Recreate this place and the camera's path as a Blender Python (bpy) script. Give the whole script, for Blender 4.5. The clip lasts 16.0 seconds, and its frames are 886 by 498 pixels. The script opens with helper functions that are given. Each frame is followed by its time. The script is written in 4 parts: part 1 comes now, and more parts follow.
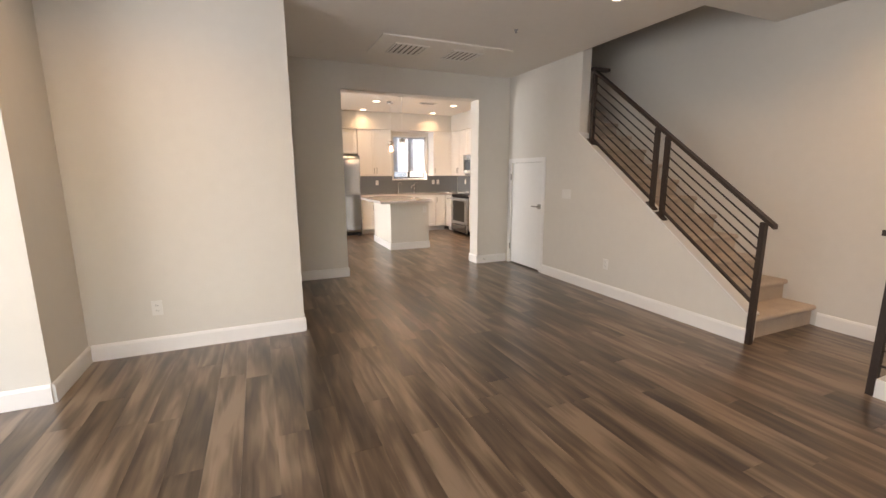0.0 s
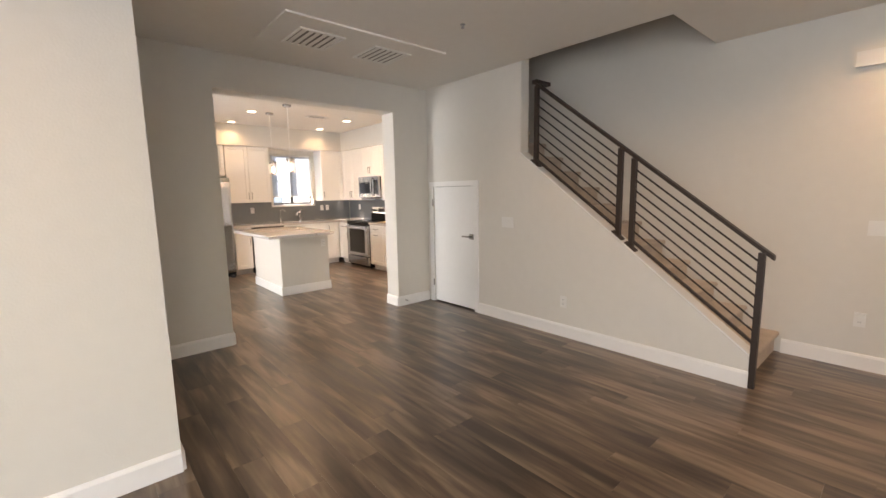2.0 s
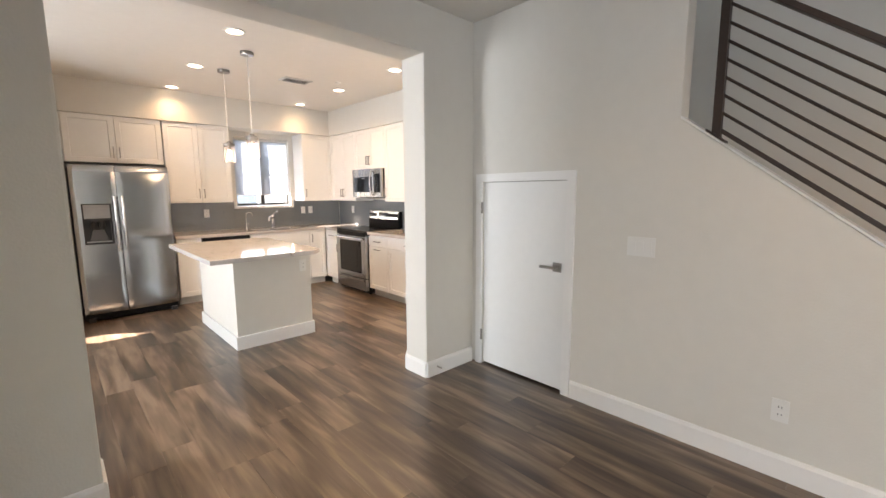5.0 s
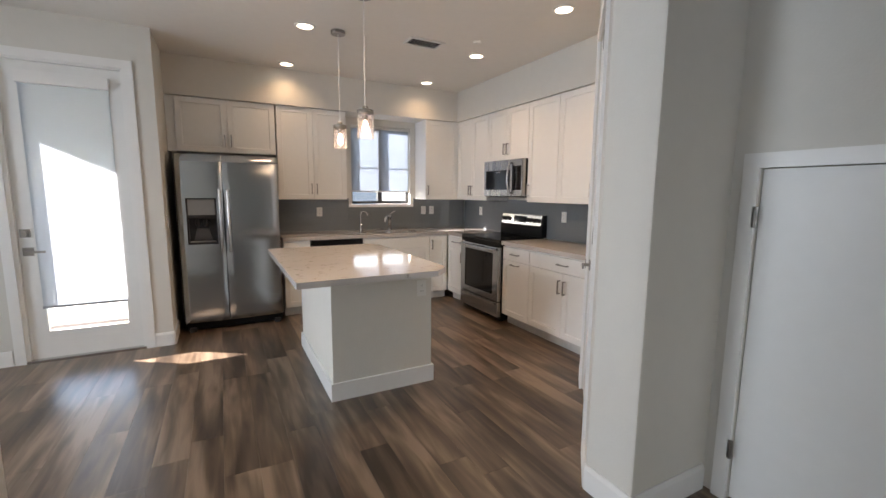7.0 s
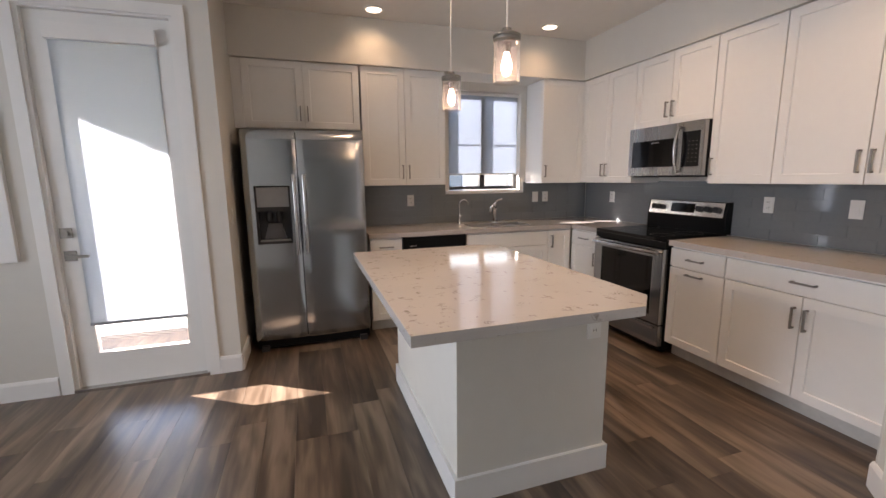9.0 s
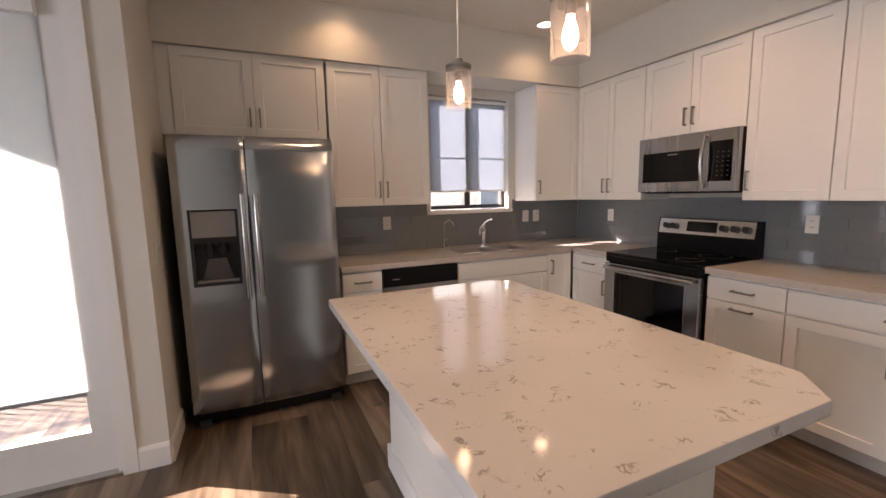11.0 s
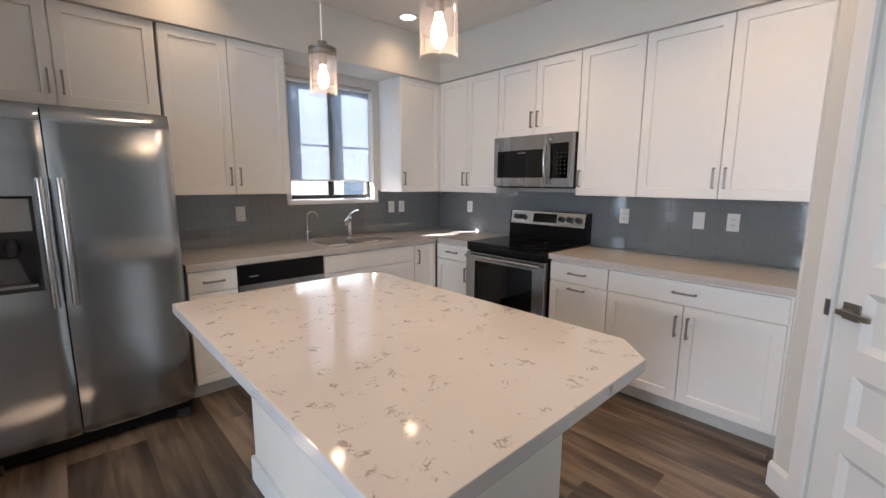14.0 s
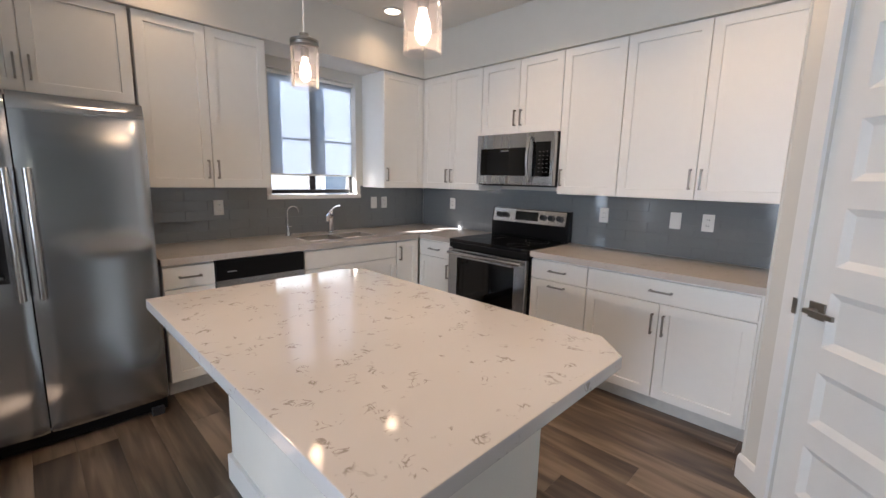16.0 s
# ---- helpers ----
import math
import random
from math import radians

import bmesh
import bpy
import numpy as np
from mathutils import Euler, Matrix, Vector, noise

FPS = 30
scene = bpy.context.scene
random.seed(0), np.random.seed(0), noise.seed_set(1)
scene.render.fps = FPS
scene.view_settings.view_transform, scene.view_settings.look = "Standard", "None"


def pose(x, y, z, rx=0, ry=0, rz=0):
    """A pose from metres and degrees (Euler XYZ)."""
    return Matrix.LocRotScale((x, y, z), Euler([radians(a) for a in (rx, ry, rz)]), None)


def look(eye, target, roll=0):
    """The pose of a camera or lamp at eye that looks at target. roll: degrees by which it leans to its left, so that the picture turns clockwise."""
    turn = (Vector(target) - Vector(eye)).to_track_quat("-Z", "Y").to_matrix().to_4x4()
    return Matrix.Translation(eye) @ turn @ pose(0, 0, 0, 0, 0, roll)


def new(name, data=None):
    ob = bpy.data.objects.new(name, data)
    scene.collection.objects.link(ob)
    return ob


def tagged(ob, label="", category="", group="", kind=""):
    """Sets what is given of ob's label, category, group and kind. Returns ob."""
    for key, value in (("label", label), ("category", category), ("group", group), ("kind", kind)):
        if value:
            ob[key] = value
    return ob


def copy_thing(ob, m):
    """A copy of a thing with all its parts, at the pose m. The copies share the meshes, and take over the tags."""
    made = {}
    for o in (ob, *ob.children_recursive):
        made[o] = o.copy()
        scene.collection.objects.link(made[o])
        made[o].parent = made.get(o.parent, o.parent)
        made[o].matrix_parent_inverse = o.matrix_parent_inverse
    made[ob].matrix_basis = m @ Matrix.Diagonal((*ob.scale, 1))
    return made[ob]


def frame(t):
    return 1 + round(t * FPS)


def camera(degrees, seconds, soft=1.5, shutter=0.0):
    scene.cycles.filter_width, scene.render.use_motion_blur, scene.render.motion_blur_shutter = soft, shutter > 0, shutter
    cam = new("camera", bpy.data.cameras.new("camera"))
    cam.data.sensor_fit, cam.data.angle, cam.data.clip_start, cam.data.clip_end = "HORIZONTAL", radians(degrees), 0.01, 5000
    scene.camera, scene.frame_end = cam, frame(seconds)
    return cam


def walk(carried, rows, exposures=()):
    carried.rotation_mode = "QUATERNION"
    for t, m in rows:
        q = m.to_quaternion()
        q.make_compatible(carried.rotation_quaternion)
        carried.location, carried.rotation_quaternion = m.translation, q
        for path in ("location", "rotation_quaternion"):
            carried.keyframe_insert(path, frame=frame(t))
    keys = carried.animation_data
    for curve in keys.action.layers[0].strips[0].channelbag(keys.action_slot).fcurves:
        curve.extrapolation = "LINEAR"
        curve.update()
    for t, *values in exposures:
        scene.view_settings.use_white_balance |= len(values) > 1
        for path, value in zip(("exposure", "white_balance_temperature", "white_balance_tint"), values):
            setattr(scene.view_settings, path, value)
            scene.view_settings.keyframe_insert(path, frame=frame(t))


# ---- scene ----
cam = camera(93.4, 16.0)
PATH = [
    (0, (-0.058, 0.087, 1.377), (0.731, 1.89, 1.02), -0.2),
    (0.5, (-0.068, 0.408, 1.4), (0.852, 2.155, 1.084), -0.9),
    (1, (-0.146, 0.722, 1.408), (0.927, 2.379, 1.086), -1.6),
    (1.5, (-0.159, 1.007, 1.422), (1.08, 2.537, 1.073), -1.7),
    (2, (-0.065, 1.335, 1.455), (1.24, 2.826, 1.185), -1.0),
    (2.5, (0.022, 1.663, 1.445), (1.378, 3.104, 1.154), -0.9),
    (3, (0.184, 1.992, 1.444), (1.653, 3.304, 1.098), -0.9),
    (3.5, (0.387, 2.306, 1.45), (1.756, 3.735, 1.158), -0.4),
    (3.7, (0.478, 2.405, 1.452), (1.807, 3.859, 1.107), 0.1),
    (5.8, (1.208, 3.86, 1.444), (2.578, 5.298, 1.21), -0.5),
    (6, (1.291, 3.968, 1.454), (2.631, 5.432, 1.205), -0.6),
    (6.5, (1.39, 4.297, 1.412), (2.501, 5.942, 1.17), -0.1),
    (7, (1.48, 4.621, 1.411), (2.408, 6.372, 1.144), 0.5),
    (7.5, (1.512, 4.96, 1.426), (2.392, 6.739, 1.181), -0.4),
    (8, (1.518, 5.252, 1.398), (2.216, 7.103, 1.103), -0.5),
    (8.5, (1.546, 5.579, 1.388), (2.091, 7.482, 1.097), 0.0),
    (8.7, (1.548, 5.685, 1.375), (2.135, 7.568, 1.041), -0.5),
    (10.8, (1.531, 6.543, 1.397), (2.2, 8.41, 1.142), -1.4),
    (11, (1.524, 6.555, 1.399), (2.339, 8.362, 1.138), -1.2),
    (11.5, (1.487, 6.552, 1.422), (2.663, 8.152, 1.181), -1.4),
    (12, (1.472, 6.539, 1.429), (2.79, 8.024, 1.193), -1.4),
    (12.5, (1.483, 6.558, 1.41), (2.828, 8.008, 1.117), -0.0),
    (13, (1.498, 6.578, 1.407), (2.872, 7.998, 1.092), 0.1),
    (13.5, (1.502, 6.586, 1.405), (2.86, 8.014, 1.065), 0.9),
    (14, (1.503, 6.584, 1.41), (2.851, 8.028, 1.095), 0.3),
    (14.5, (1.498, 6.572, 1.433), (2.858, 7.995, 1.081), -3.7),
    (15, (1.499, 6.574, 1.433), (2.866, 7.988, 1.073), -2.1),
    (15.5, (1.504, 6.578, 1.422), (2.899, 7.969, 1.075), 0.2),
    (16, (1.505, 6.582, 1.412), (2.91, 7.965, 1.082), 1.3),
]
EXPOSURES = [(0, 4.33, 8500, 24), (2, 4.37, 8200, 22), (3.5, 4.65, 8200, 22), (6, 4.05, 7000, 17), (7, 3.5, 6950, 17), (8.5, 3.37, 6950, 20), (11, 3.22, 7700, 27), (12.5, 3.5, 6550, 18), (16, 3.48, 6400, 16)]
walk(cam, [(t, look(eye, target, roll)) for t, eye, target, roll in PATH], EXPOSURES)

# ---- light ----
SKY, SUN_POWER = 0.10, 5.0
SUN = Vector((-2.1, 1.35, 1.0)).normalized()          # towards the sun
world = bpy.data.worlds.new("sky")
scene.world = world
world.use_nodes = True
wn = world.node_tree
sky = wn.nodes.new("ShaderNodeTexSky")
sky.sky_type = "NISHITA"
sky.sun_disc = False
sky.sun_elevation = math.asin(SUN.z)
sky.sun_rotation = math.atan2(SUN.x, SUN.y)
wn.links.new(sky.outputs[0], wn.nodes["Background"].inputs[0])
wn.nodes["Background"].inputs[1].default_value = SKY
sun = new("sun", bpy.data.lights.new("sun", "SUN"))
sun.data.energy, sun.data.angle, sun.data.color = SUN_POWER, radians(0.5), (1.0, 0.985, 0.96)
sun.matrix_world = look(SUN * 40, (0, 0, 0))


def area_lamp(name, eye, target, sx, sy, watts, color, disk=False, spread=180):
    data = bpy.data.lights.new(name, "AREA")
    data.shape = "DISK" if disk else "RECTANGLE"
    data.size, data.energy, data.color, data.spread = sx, watts, color, radians(spread)
    if not disk:
        data.size_y = sy
    ob = new(name, data)
    ob.matrix_world = look(eye, target)
    return ob


DAY = (0.71, 0.86, 1.0)
area_lamp("front_window_skylight", (-1.1, -2.66, 1.35), (-1.1, 0, 1.35), 1.6, 1.9, 0.8, (0.62, 0.81, 1.0))
area_lamp("side_window_skylight", (-3.17, 0.4, 1.4), (0, 0.4, 1.4), 3.4, 1.8, 7.4, DAY)
area_lamp("shutter_skylight", (-0.85, 9.17, 1.65), (-0.85, 8, 1.4), 1.1, 1.3, 0.3, DAY)
area_lamp("kitchen_window_skylight", (3.44, 10.255, 1.75), (3.44, 9, 1.6), 0.75, 0.95, 0.4, DAY)
# added fill from an unseen opening, brightens the kitchen from the left
area_lamp("dining_fill_light", (-2.57, 6.95, 1.5), (0, 6.95, 1.3), 1.4, 1.6, 4.6, DAY, False, 105)
WARM = (1.0, 0.70, 0.42)

# ---- materials ----


def material(name, color, rough=0.5, metal=0.0, var=0.06, scale=6.0, bump=0.0, bump_scale=60.0, spec=0.5, stretch=(1, 1, 1), coat=0.0, aniso=0.0):
    """Plain surface with broad and fine variation of tone, gloss and relief."""
    m = bpy.data.materials.new(name)
    m.use_nodes = True
    n, l = m.node_tree.nodes, m.node_tree.links
    p = n["Principled BSDF"]
    p.inputs["Metallic"].default_value = metal
    p.inputs["Specular IOR Level"].default_value = spec
    p.inputs["Coat Weight"].default_value = coat
    if aniso:
        p.inputs["Anisotropic"].default_value = aniso
        tg = m.node_tree.nodes.new("ShaderNodeTangent")
        tg.axis = "Z"
        m.node_tree.links.new(tg.outputs[0], p.inputs["Tangent"])
    co = n.new("ShaderNodeTexCoord")
    mp = n.new("ShaderNodeMapping")
    mp.inputs["Scale"].default_value = stretch
    l.new(co.outputs["Object"], mp.inputs[0])
    big, fine = n.new("ShaderNodeTexNoise"), n.new("ShaderNodeTexNoise")
    big.inputs["Scale"].default_value, fine.inputs["Scale"].default_value = scale * 0.2, scale * 4
    big.inputs["Detail"].default_value = 3
    l.new(mp.outputs[0], big.inputs[0]), l.new(mp.outputs[0], fine.inputs[0])
    add = n.new("ShaderNodeMath")
    add.operation = "ADD"
    l.new(big.outputs[0], add.inputs[0]), l.new(fine.outputs[0], add.inputs[1])
    rng = n.new("ShaderNodeMapRange")
    rng.inputs[1].default_value, rng.inputs[2].default_value = 0.6, 1.4
    rng.inputs[3].default_value, rng.inputs[4].default_value = 1 - var, 1 + var
    l.new(add.outputs[0], rng.inputs[0])
    mul = n.new("ShaderNodeVectorMath")
    mul.operation = "SCALE"
    mul.inputs[0].default_value = color
    l.new(rng.outputs[0], mul.inputs["Scale"])
    l.new(mul.outputs[0], p.inputs["Base Color"])
    rr = n.new("ShaderNodeMapRange")
    rr.inputs[3].default_value, rr.inputs[4].default_value = max(0.02, rough * 0.85), min(1, rough * 1.15)
    l.new(big.outputs[0], rr.inputs[0])
    l.new(rr.outputs[0], p.inputs["Roughness"])
    if bump:
        bn, bu = n.new("ShaderNodeTexNoise"), n.new("ShaderNodeBump")
        bn.inputs["Scale"].default_value = bump_scale
        bn.inputs["Detail"].default_value = 4
        bu.inputs["Strength"].default_value, bu.inputs["Distance"].default_value = bump, 0.004
        l.new(mp.outputs[0], bn.inputs[0]), l.new(bn.outputs[0], bu.inputs["Height"])
        l.new(bu.outputs[0], p.inputs["Normal"])
    return m


def emitter(name, color, power):
    m = bpy.data.materials.new(name)
    m.use_nodes = True
    p = m.node_tree.nodes["Principled BSDF"]
    p.inputs["Base Color"].default_value = (0.9, 0.85, 0.75, 1)
    p.inputs["Emission Color"].default_value = (*color, 1)
    p.inputs["Emission Strength"].default_value = power
    return m


def thin_glass(name, tint, gloss=0.08, rough=0.02):
    """A thin pane: clear, with a Fresnel sheen."""
    m = bpy.data.materials.new(name)
    m.use_nodes = True
    n, l = m.node_tree.nodes, m.node_tree.links
    n.remove(n["Principled BSDF"])
    tr, gl, mix, fr = n.new("ShaderNodeBsdfTransparent"), n.new("ShaderNodeBsdfGlossy"), n.new("ShaderNodeMixShader"), n.new("ShaderNodeFresnel")
    tr.inputs[0].default_value = (*tint, 1)
    gl.inputs["Roughness"].default_value = rough
    fr.inputs[0].default_value = 1.0 + gloss * 5
    l.new(fr.outputs[0], mix.inputs[0]), l.new(tr.outputs[0], mix.inputs[1]), l.new(gl.outputs[0], mix.inputs[2])
    l.new(mix.outputs[0], n["Material Output"].inputs[0])
    return m


def hazy_glass(name, tint, haze):
    """Clear glass with a faint milky scatter."""
    m = thin_glass(name, tint, 0.05, 0.08)
    n, l = m.node_tree.nodes, m.node_tree.links
    out = n["Material Output"]
    clear = out.inputs[0].links[0].from_socket
    tl, mix = n.new("ShaderNodeBsdfTranslucent"), n.new("ShaderNodeMixShader")
    tl.inputs[0].default_value = (0.92, 0.90, 0.92, 1)
    mix.inputs[0].default_value = haze
    l.new(clear, mix.inputs[1]), l.new(tl.outputs[0], mix.inputs[2]), l.new(mix.outputs[0], out.inputs[0])
    return m


def fabric(name, color, sheer, through_share=0.5):
    """Roller-shade cloth that lets light through: diffuse front, translucent, with a little open weave."""
    m = bpy.data.materials.new(name)
    m.use_nodes = True
    n, l = m.node_tree.nodes, m.node_tree.links
    n.remove(n["Principled BSDF"])
    df, tl, tr, m1, m2 = (n.new(k) for k in ("ShaderNodeBsdfDiffuse", "ShaderNodeBsdfTranslucent", "ShaderNodeBsdfTransparent", "ShaderNodeMixShader", "ShaderNodeMixShader"))
    wv = n.new("ShaderNodeTexNoise")
    wv.inputs["Scale"].default_value = 180
    rmp = n.new("ShaderNodeMapRange")
    rmp.inputs[3].default_value, rmp.inputs[4].default_value = sheer * 0.7, sheer * 1.3
    l.new(wv.outputs[0], rmp.inputs[0])
    df.inputs[0].default_value = tl.inputs[0].default_value = (*color, 1)
    m1.inputs[0].default_value = through_share
    l.new(df.outputs[0], m1.inputs[1]), l.new(tl.outputs[0], m1.inputs[2])
    l.new(rmp.outputs[0], m2.inputs[0]), l.new(m1.outputs[0], m2.inputs[1]), l.new(tr.outputs[0], m2.inputs[2])
    l.new(m2.outputs[0], n["Material Output"].inputs[0])
    return m


def wood_floor(name, per_island):
    """Grey-brown vinyl planks: long streaks and cathedral grain along y, tone differing from plank to plank."""
    m = bpy.data.materials.new(name)
    m.use_nodes = True
    n, l = m.node_tree.nodes, m.node_tree.links
    p = n["Principled BSDF"]
    geo = n.new("ShaderNodeNewGeometry")
    if per_island:
        rnd = geo.outputs["Random Per Island"]
    else:
        rnd = n.new("ShaderNodeObjectInfo").outputs["Random"]
    sep = n.new("ShaderNodeSeparateXYZ")
    l.new(geo.outputs["Position"], sep.inputs[0])
    shift = n.new("ShaderNodeMath")
    shift.operation = "MULTIPLY"
    shift.inputs[1].default_value = 37.0
    l.new(rnd, shift.inputs[0])
    comb = n.new("ShaderNodeCombineXYZ")
    l.new(sep.outputs[0], comb.inputs[0]), l.new(sep.outputs[1], comb.inputs[1]), l.new(shift.outputs[0], comb.inputs[2])

    def streaks(sx, sy, detail, distort):
        mp, t = n.new("ShaderNodeMapping"), n.new("ShaderNodeTexNoise")
        mp.inputs["Scale"].default_value = (sx, sy, 1)
        t.inputs["Scale"].default_value, t.inputs["Detail"].default_value = 1.0, detail
        t.inputs["Distortion"].default_value = distort
        l.new(comb.outputs[0], mp.inputs[0]), l.new(mp.outputs[0], t.inputs[0])
        return t.outputs[0]
    broad, mid, fine = streaks(7, 1.0, 2, 0.5), streaks(19, 2.0, 2, 0.6), streaks(110, 3.0, 3, 0.2)

    def blend(a, b, f):
        mx = n.new("ShaderNodeMix")
        mx.inputs[0].default_value = f
        l.new(a, mx.inputs[2]), l.new(b, mx.inputs[3])
        return mx.outputs[0]
    val = blend(blend(broad, mid, 0.36), fine, 0.05)
    tone = n.new("ShaderNodeMapRange")
    tone.inputs[3].default_value, tone.inputs[4].default_value = -0.045, 0.045
    l.new(rnd, tone.inputs[0])
    sm = n.new("ShaderNodeMath")
    l.new(val, sm.inputs[0]), l.new(tone.outputs[0], sm.inputs[1])
    ramp = n.new("ShaderNodeValToRGB")
    ramp.color_ramp.elements[0].position, ramp.color_ramp.elements[0].color = 0.37, (*FLOOR_DARK, 1)
    ramp.color_ramp.elements[1].position, ramp.color_ramp.elements[1].color = 0.635, (*FLOOR_LIGHT, 1)
    e = ramp.color_ramp.elements.new(0.5)
    e.color = (*FLOOR_MID, 1)
    l.new(sm.outputs[0], ramp.inputs[0])
    l.new(ramp.outputs[0], p.inputs["Base Color"])
    rr = n.new("ShaderNodeMapRange")
    rr.inputs[3].default_value, rr.inputs[4].default_value = 0.25, 0.38
    l.new(mid, rr.inputs[0]), l.new(rr.outputs[0], p.inputs["Roughness"])
    p.inputs["Coat Weight"].default_value, p.inputs["Coat Roughness"].default_value = 0.35, 0.25
    bu = n.new("ShaderNodeBump")
    bu.inputs["Strength"].default_value, bu.inputs["Distance"].default_value = 0.2, 0.002
    l.new(fine, bu.inputs["Height"]), l.new(bu.outputs[0], p.inputs["Normal"])
    return m


def quartz(name, base, fleck):
    """White quartz with scattered grey-brown flecks that gather in loose veins."""
    m = bpy.data.materials.new(name)
    m.use_nodes = True
    n, l = m.node_tree.nodes, m.node_tree.links
    p = n["Principled BSDF"]
    co = n.new("ShaderNodeTexCoord").outputs["Object"]

    def nz(scale, detail, distort=0.0):
        t = n.new("ShaderNodeTexNoise")
        t.inputs["Scale"].default_value, t.inputs["Detail"].default_value, t.inputs["Distortion"].default_value = scale, detail, distort
        l.new(co, t.inputs[0])
        return t.outputs[0]

    def remap(v, a, b, c, d):
        r = n.new("ShaderNodeMapRange")
        for i, x in enumerate((a, b, c, d)):
            r.inputs[i + 1].default_value = x
        l.new(v, r.inputs[0])
        return r.outputs[0]

    def math_(op, a, b):
        k = n.new("ShaderNodeMath")
        k.operation = op
        l.new(a, k.inputs[0])
        if isinstance(b, float):
            k.inputs[1].default_value = b
        else:
            l.new(b, k.inputs[1])
        return k.outputs[0]
    # thin curls: where a warped noise crosses its middle value, kept only inside sparse patches
    curl = math_("ABSOLUTE", math_("SUBTRACT", nz(25, 2, 1.0), 0.5), 0.0)
    thin = remap(curl, 0.012, 0.05, 1, 0)
    patch = remap(nz(17, 2, 0.6), 0.578, 0.655, 0, 1)
    mask = math_("MULTIPLY", math_("MULTIPLY", thin, patch), fleck)
    cloud = remap(nz(2.2, 3), 0.3, 0.7, 0.96, 1.03)
    mx = n.new("ShaderNodeMix")
    mx.data_type = "RGBA"
    mx.inputs[6].default_value, mx.inputs[7].default_value = (*base, 1), (0.23, 0.19, 0.16, 1)
    l.new(mask, mx.inputs[0])
    sc = n.new("ShaderNodeVectorMath")
    sc.operation = "SCALE"
    l.new(mx.outputs[2], sc.inputs[0]), l.new(cloud, sc.inputs["Scale"])
    l.new(sc.outputs[0], p.inputs["Base Color"])
    p.inputs["Roughness"].default_value = 0.08
    return m


FLOOR_DARK, FLOOR_MID, FLOOR_LIGHT = (0.037, 0.0245, 0.0165), (0.108, 0.0725, 0.048), (0.240, 0.176, 0.124)
M_WALL = material("wall_paint", (0.66, 0.635, 0.585), 0.75, var=0.02, scale=3, bump=0.25, bump_scale=90, spec=0.3)
M_CEIL = material("ceiling_paint", (0.76, 0.735, 0.69), 0.85, var=0.02, scale=3, bump=0.25, bump_scale=110, spec=0.2)
M_TRIM = material("trim_white", (0.80, 0.79, 0.77), 0.35, var=0.015, scale=5, bump=0.04, bump_scale=40)
M_DOOR = material("door_white", (0.78, 0.775, 0.755), 0.4, var=0.02, scale=4, bump=0.06, bump_scale=120)
M_CAB = material("cabinet_white", (0.80, 0.785, 0.755), 0.38, var=0.015, scale=5, bump=0.04, bump_scale=70)
M_NICKEL = material("brushed_nickel", (0.30, 0.285, 0.265), 0.34, 1.0, var=0.05, scale=20, stretch=(1, 1, 8))
M_STEEL = material("stainless_steel", (0.42, 0.435, 0.45), 0.16, 1.0, var=0.02, scale=4, stretch=(0.3, 0.3, 14), aniso=0.75)
M_STEEL_W = material("warm_stainless_steel", (0.41, 0.39, 0.37), 0.27, 1.0, var=0.03, scale=4, stretch=(14, 14, 0.4), aniso=0.5)
M_STEEL_H = material("stainless_trim", (0.52, 0.51, 0.50), 0.24, 1.0, var=0.04, scale=10)
M_CHROME = material("chrome", (0.75, 0.75, 0.76), 0.08, 1.0, var=0.02)
M_BLACK = material("black_enamel", (0.005, 0.005, 0.0055), 0.3, var=0.1, spec=0.2)
M_BLACKGLASS = material("black_glass", (0.003, 0.003, 0.0035), 0.05, var=0.05, spec=0.35)
M_DARKPLASTIC = material("dark_plastic", (0.022, 0.022, 0.024), 0.45, var=0.08)
M_DARKGREY = material("dark_grey_plastic", (0.09, 0.09, 0.095), 0.3, var=0.06)
M_GREYPLASTIC = material("grey_plastic", (0.28, 0.29, 0.30), 0.4, var=0.05)
M_WHITEPLASTIC = material("white_plastic", (0.72, 0.71, 0.68), 0.35, var=0.02)
M_IRON = material("dark_bronze_iron", (0.030, 0.0175, 0.0125), 0.5, 0.0, var=0.25, scale=15, bump=0.1)
M_CARPET = material("beige_carpet", (0.52, 0.44, 0.37), 0.95, var=0.16, scale=30, bump=0.9, bump_scale=260, spec=0.1)
M_TOE = material("toe_kick", (0.60, 0.57, 0.53), 0.6, var=0.1)
M_JOINT = material("floor_joint", (0.05, 0.036, 0.027), 0.7)
M_TILE = material("grey_glass_tile", (0.18, 0.193, 0.2), 0.09, var=0.04, scale=9, bump=0.02, bump_scale=14, coat=0.6)
M_GROUT = material("grout", (0.18, 0.193, 0.2), 0.4, var=0.06)
M_QUARTZ = quartz("island_quartz", (0.60, 0.57, 0.55), 0.72)
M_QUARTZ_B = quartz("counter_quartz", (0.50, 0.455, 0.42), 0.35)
M_GLASS = thin_glass("window_glass", (0.95, 0.97, 0.97))
M_PENDGLASS = hazy_glass("pendant_glass", (0.98, 0.94, 0.94), 0.12)
M_SHADE = fabric("roller_shade_cloth", (0.58, 0.62, 0.66), 0.06)
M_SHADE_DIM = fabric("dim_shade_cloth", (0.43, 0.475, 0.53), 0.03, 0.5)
M_LENS = emitter("lamp_lens", (1.0, 0.86, 0.66), 0.6)
M_BULB = emitter("lamp_bulb", (1.0, 0.76, 0.56), 1.0)
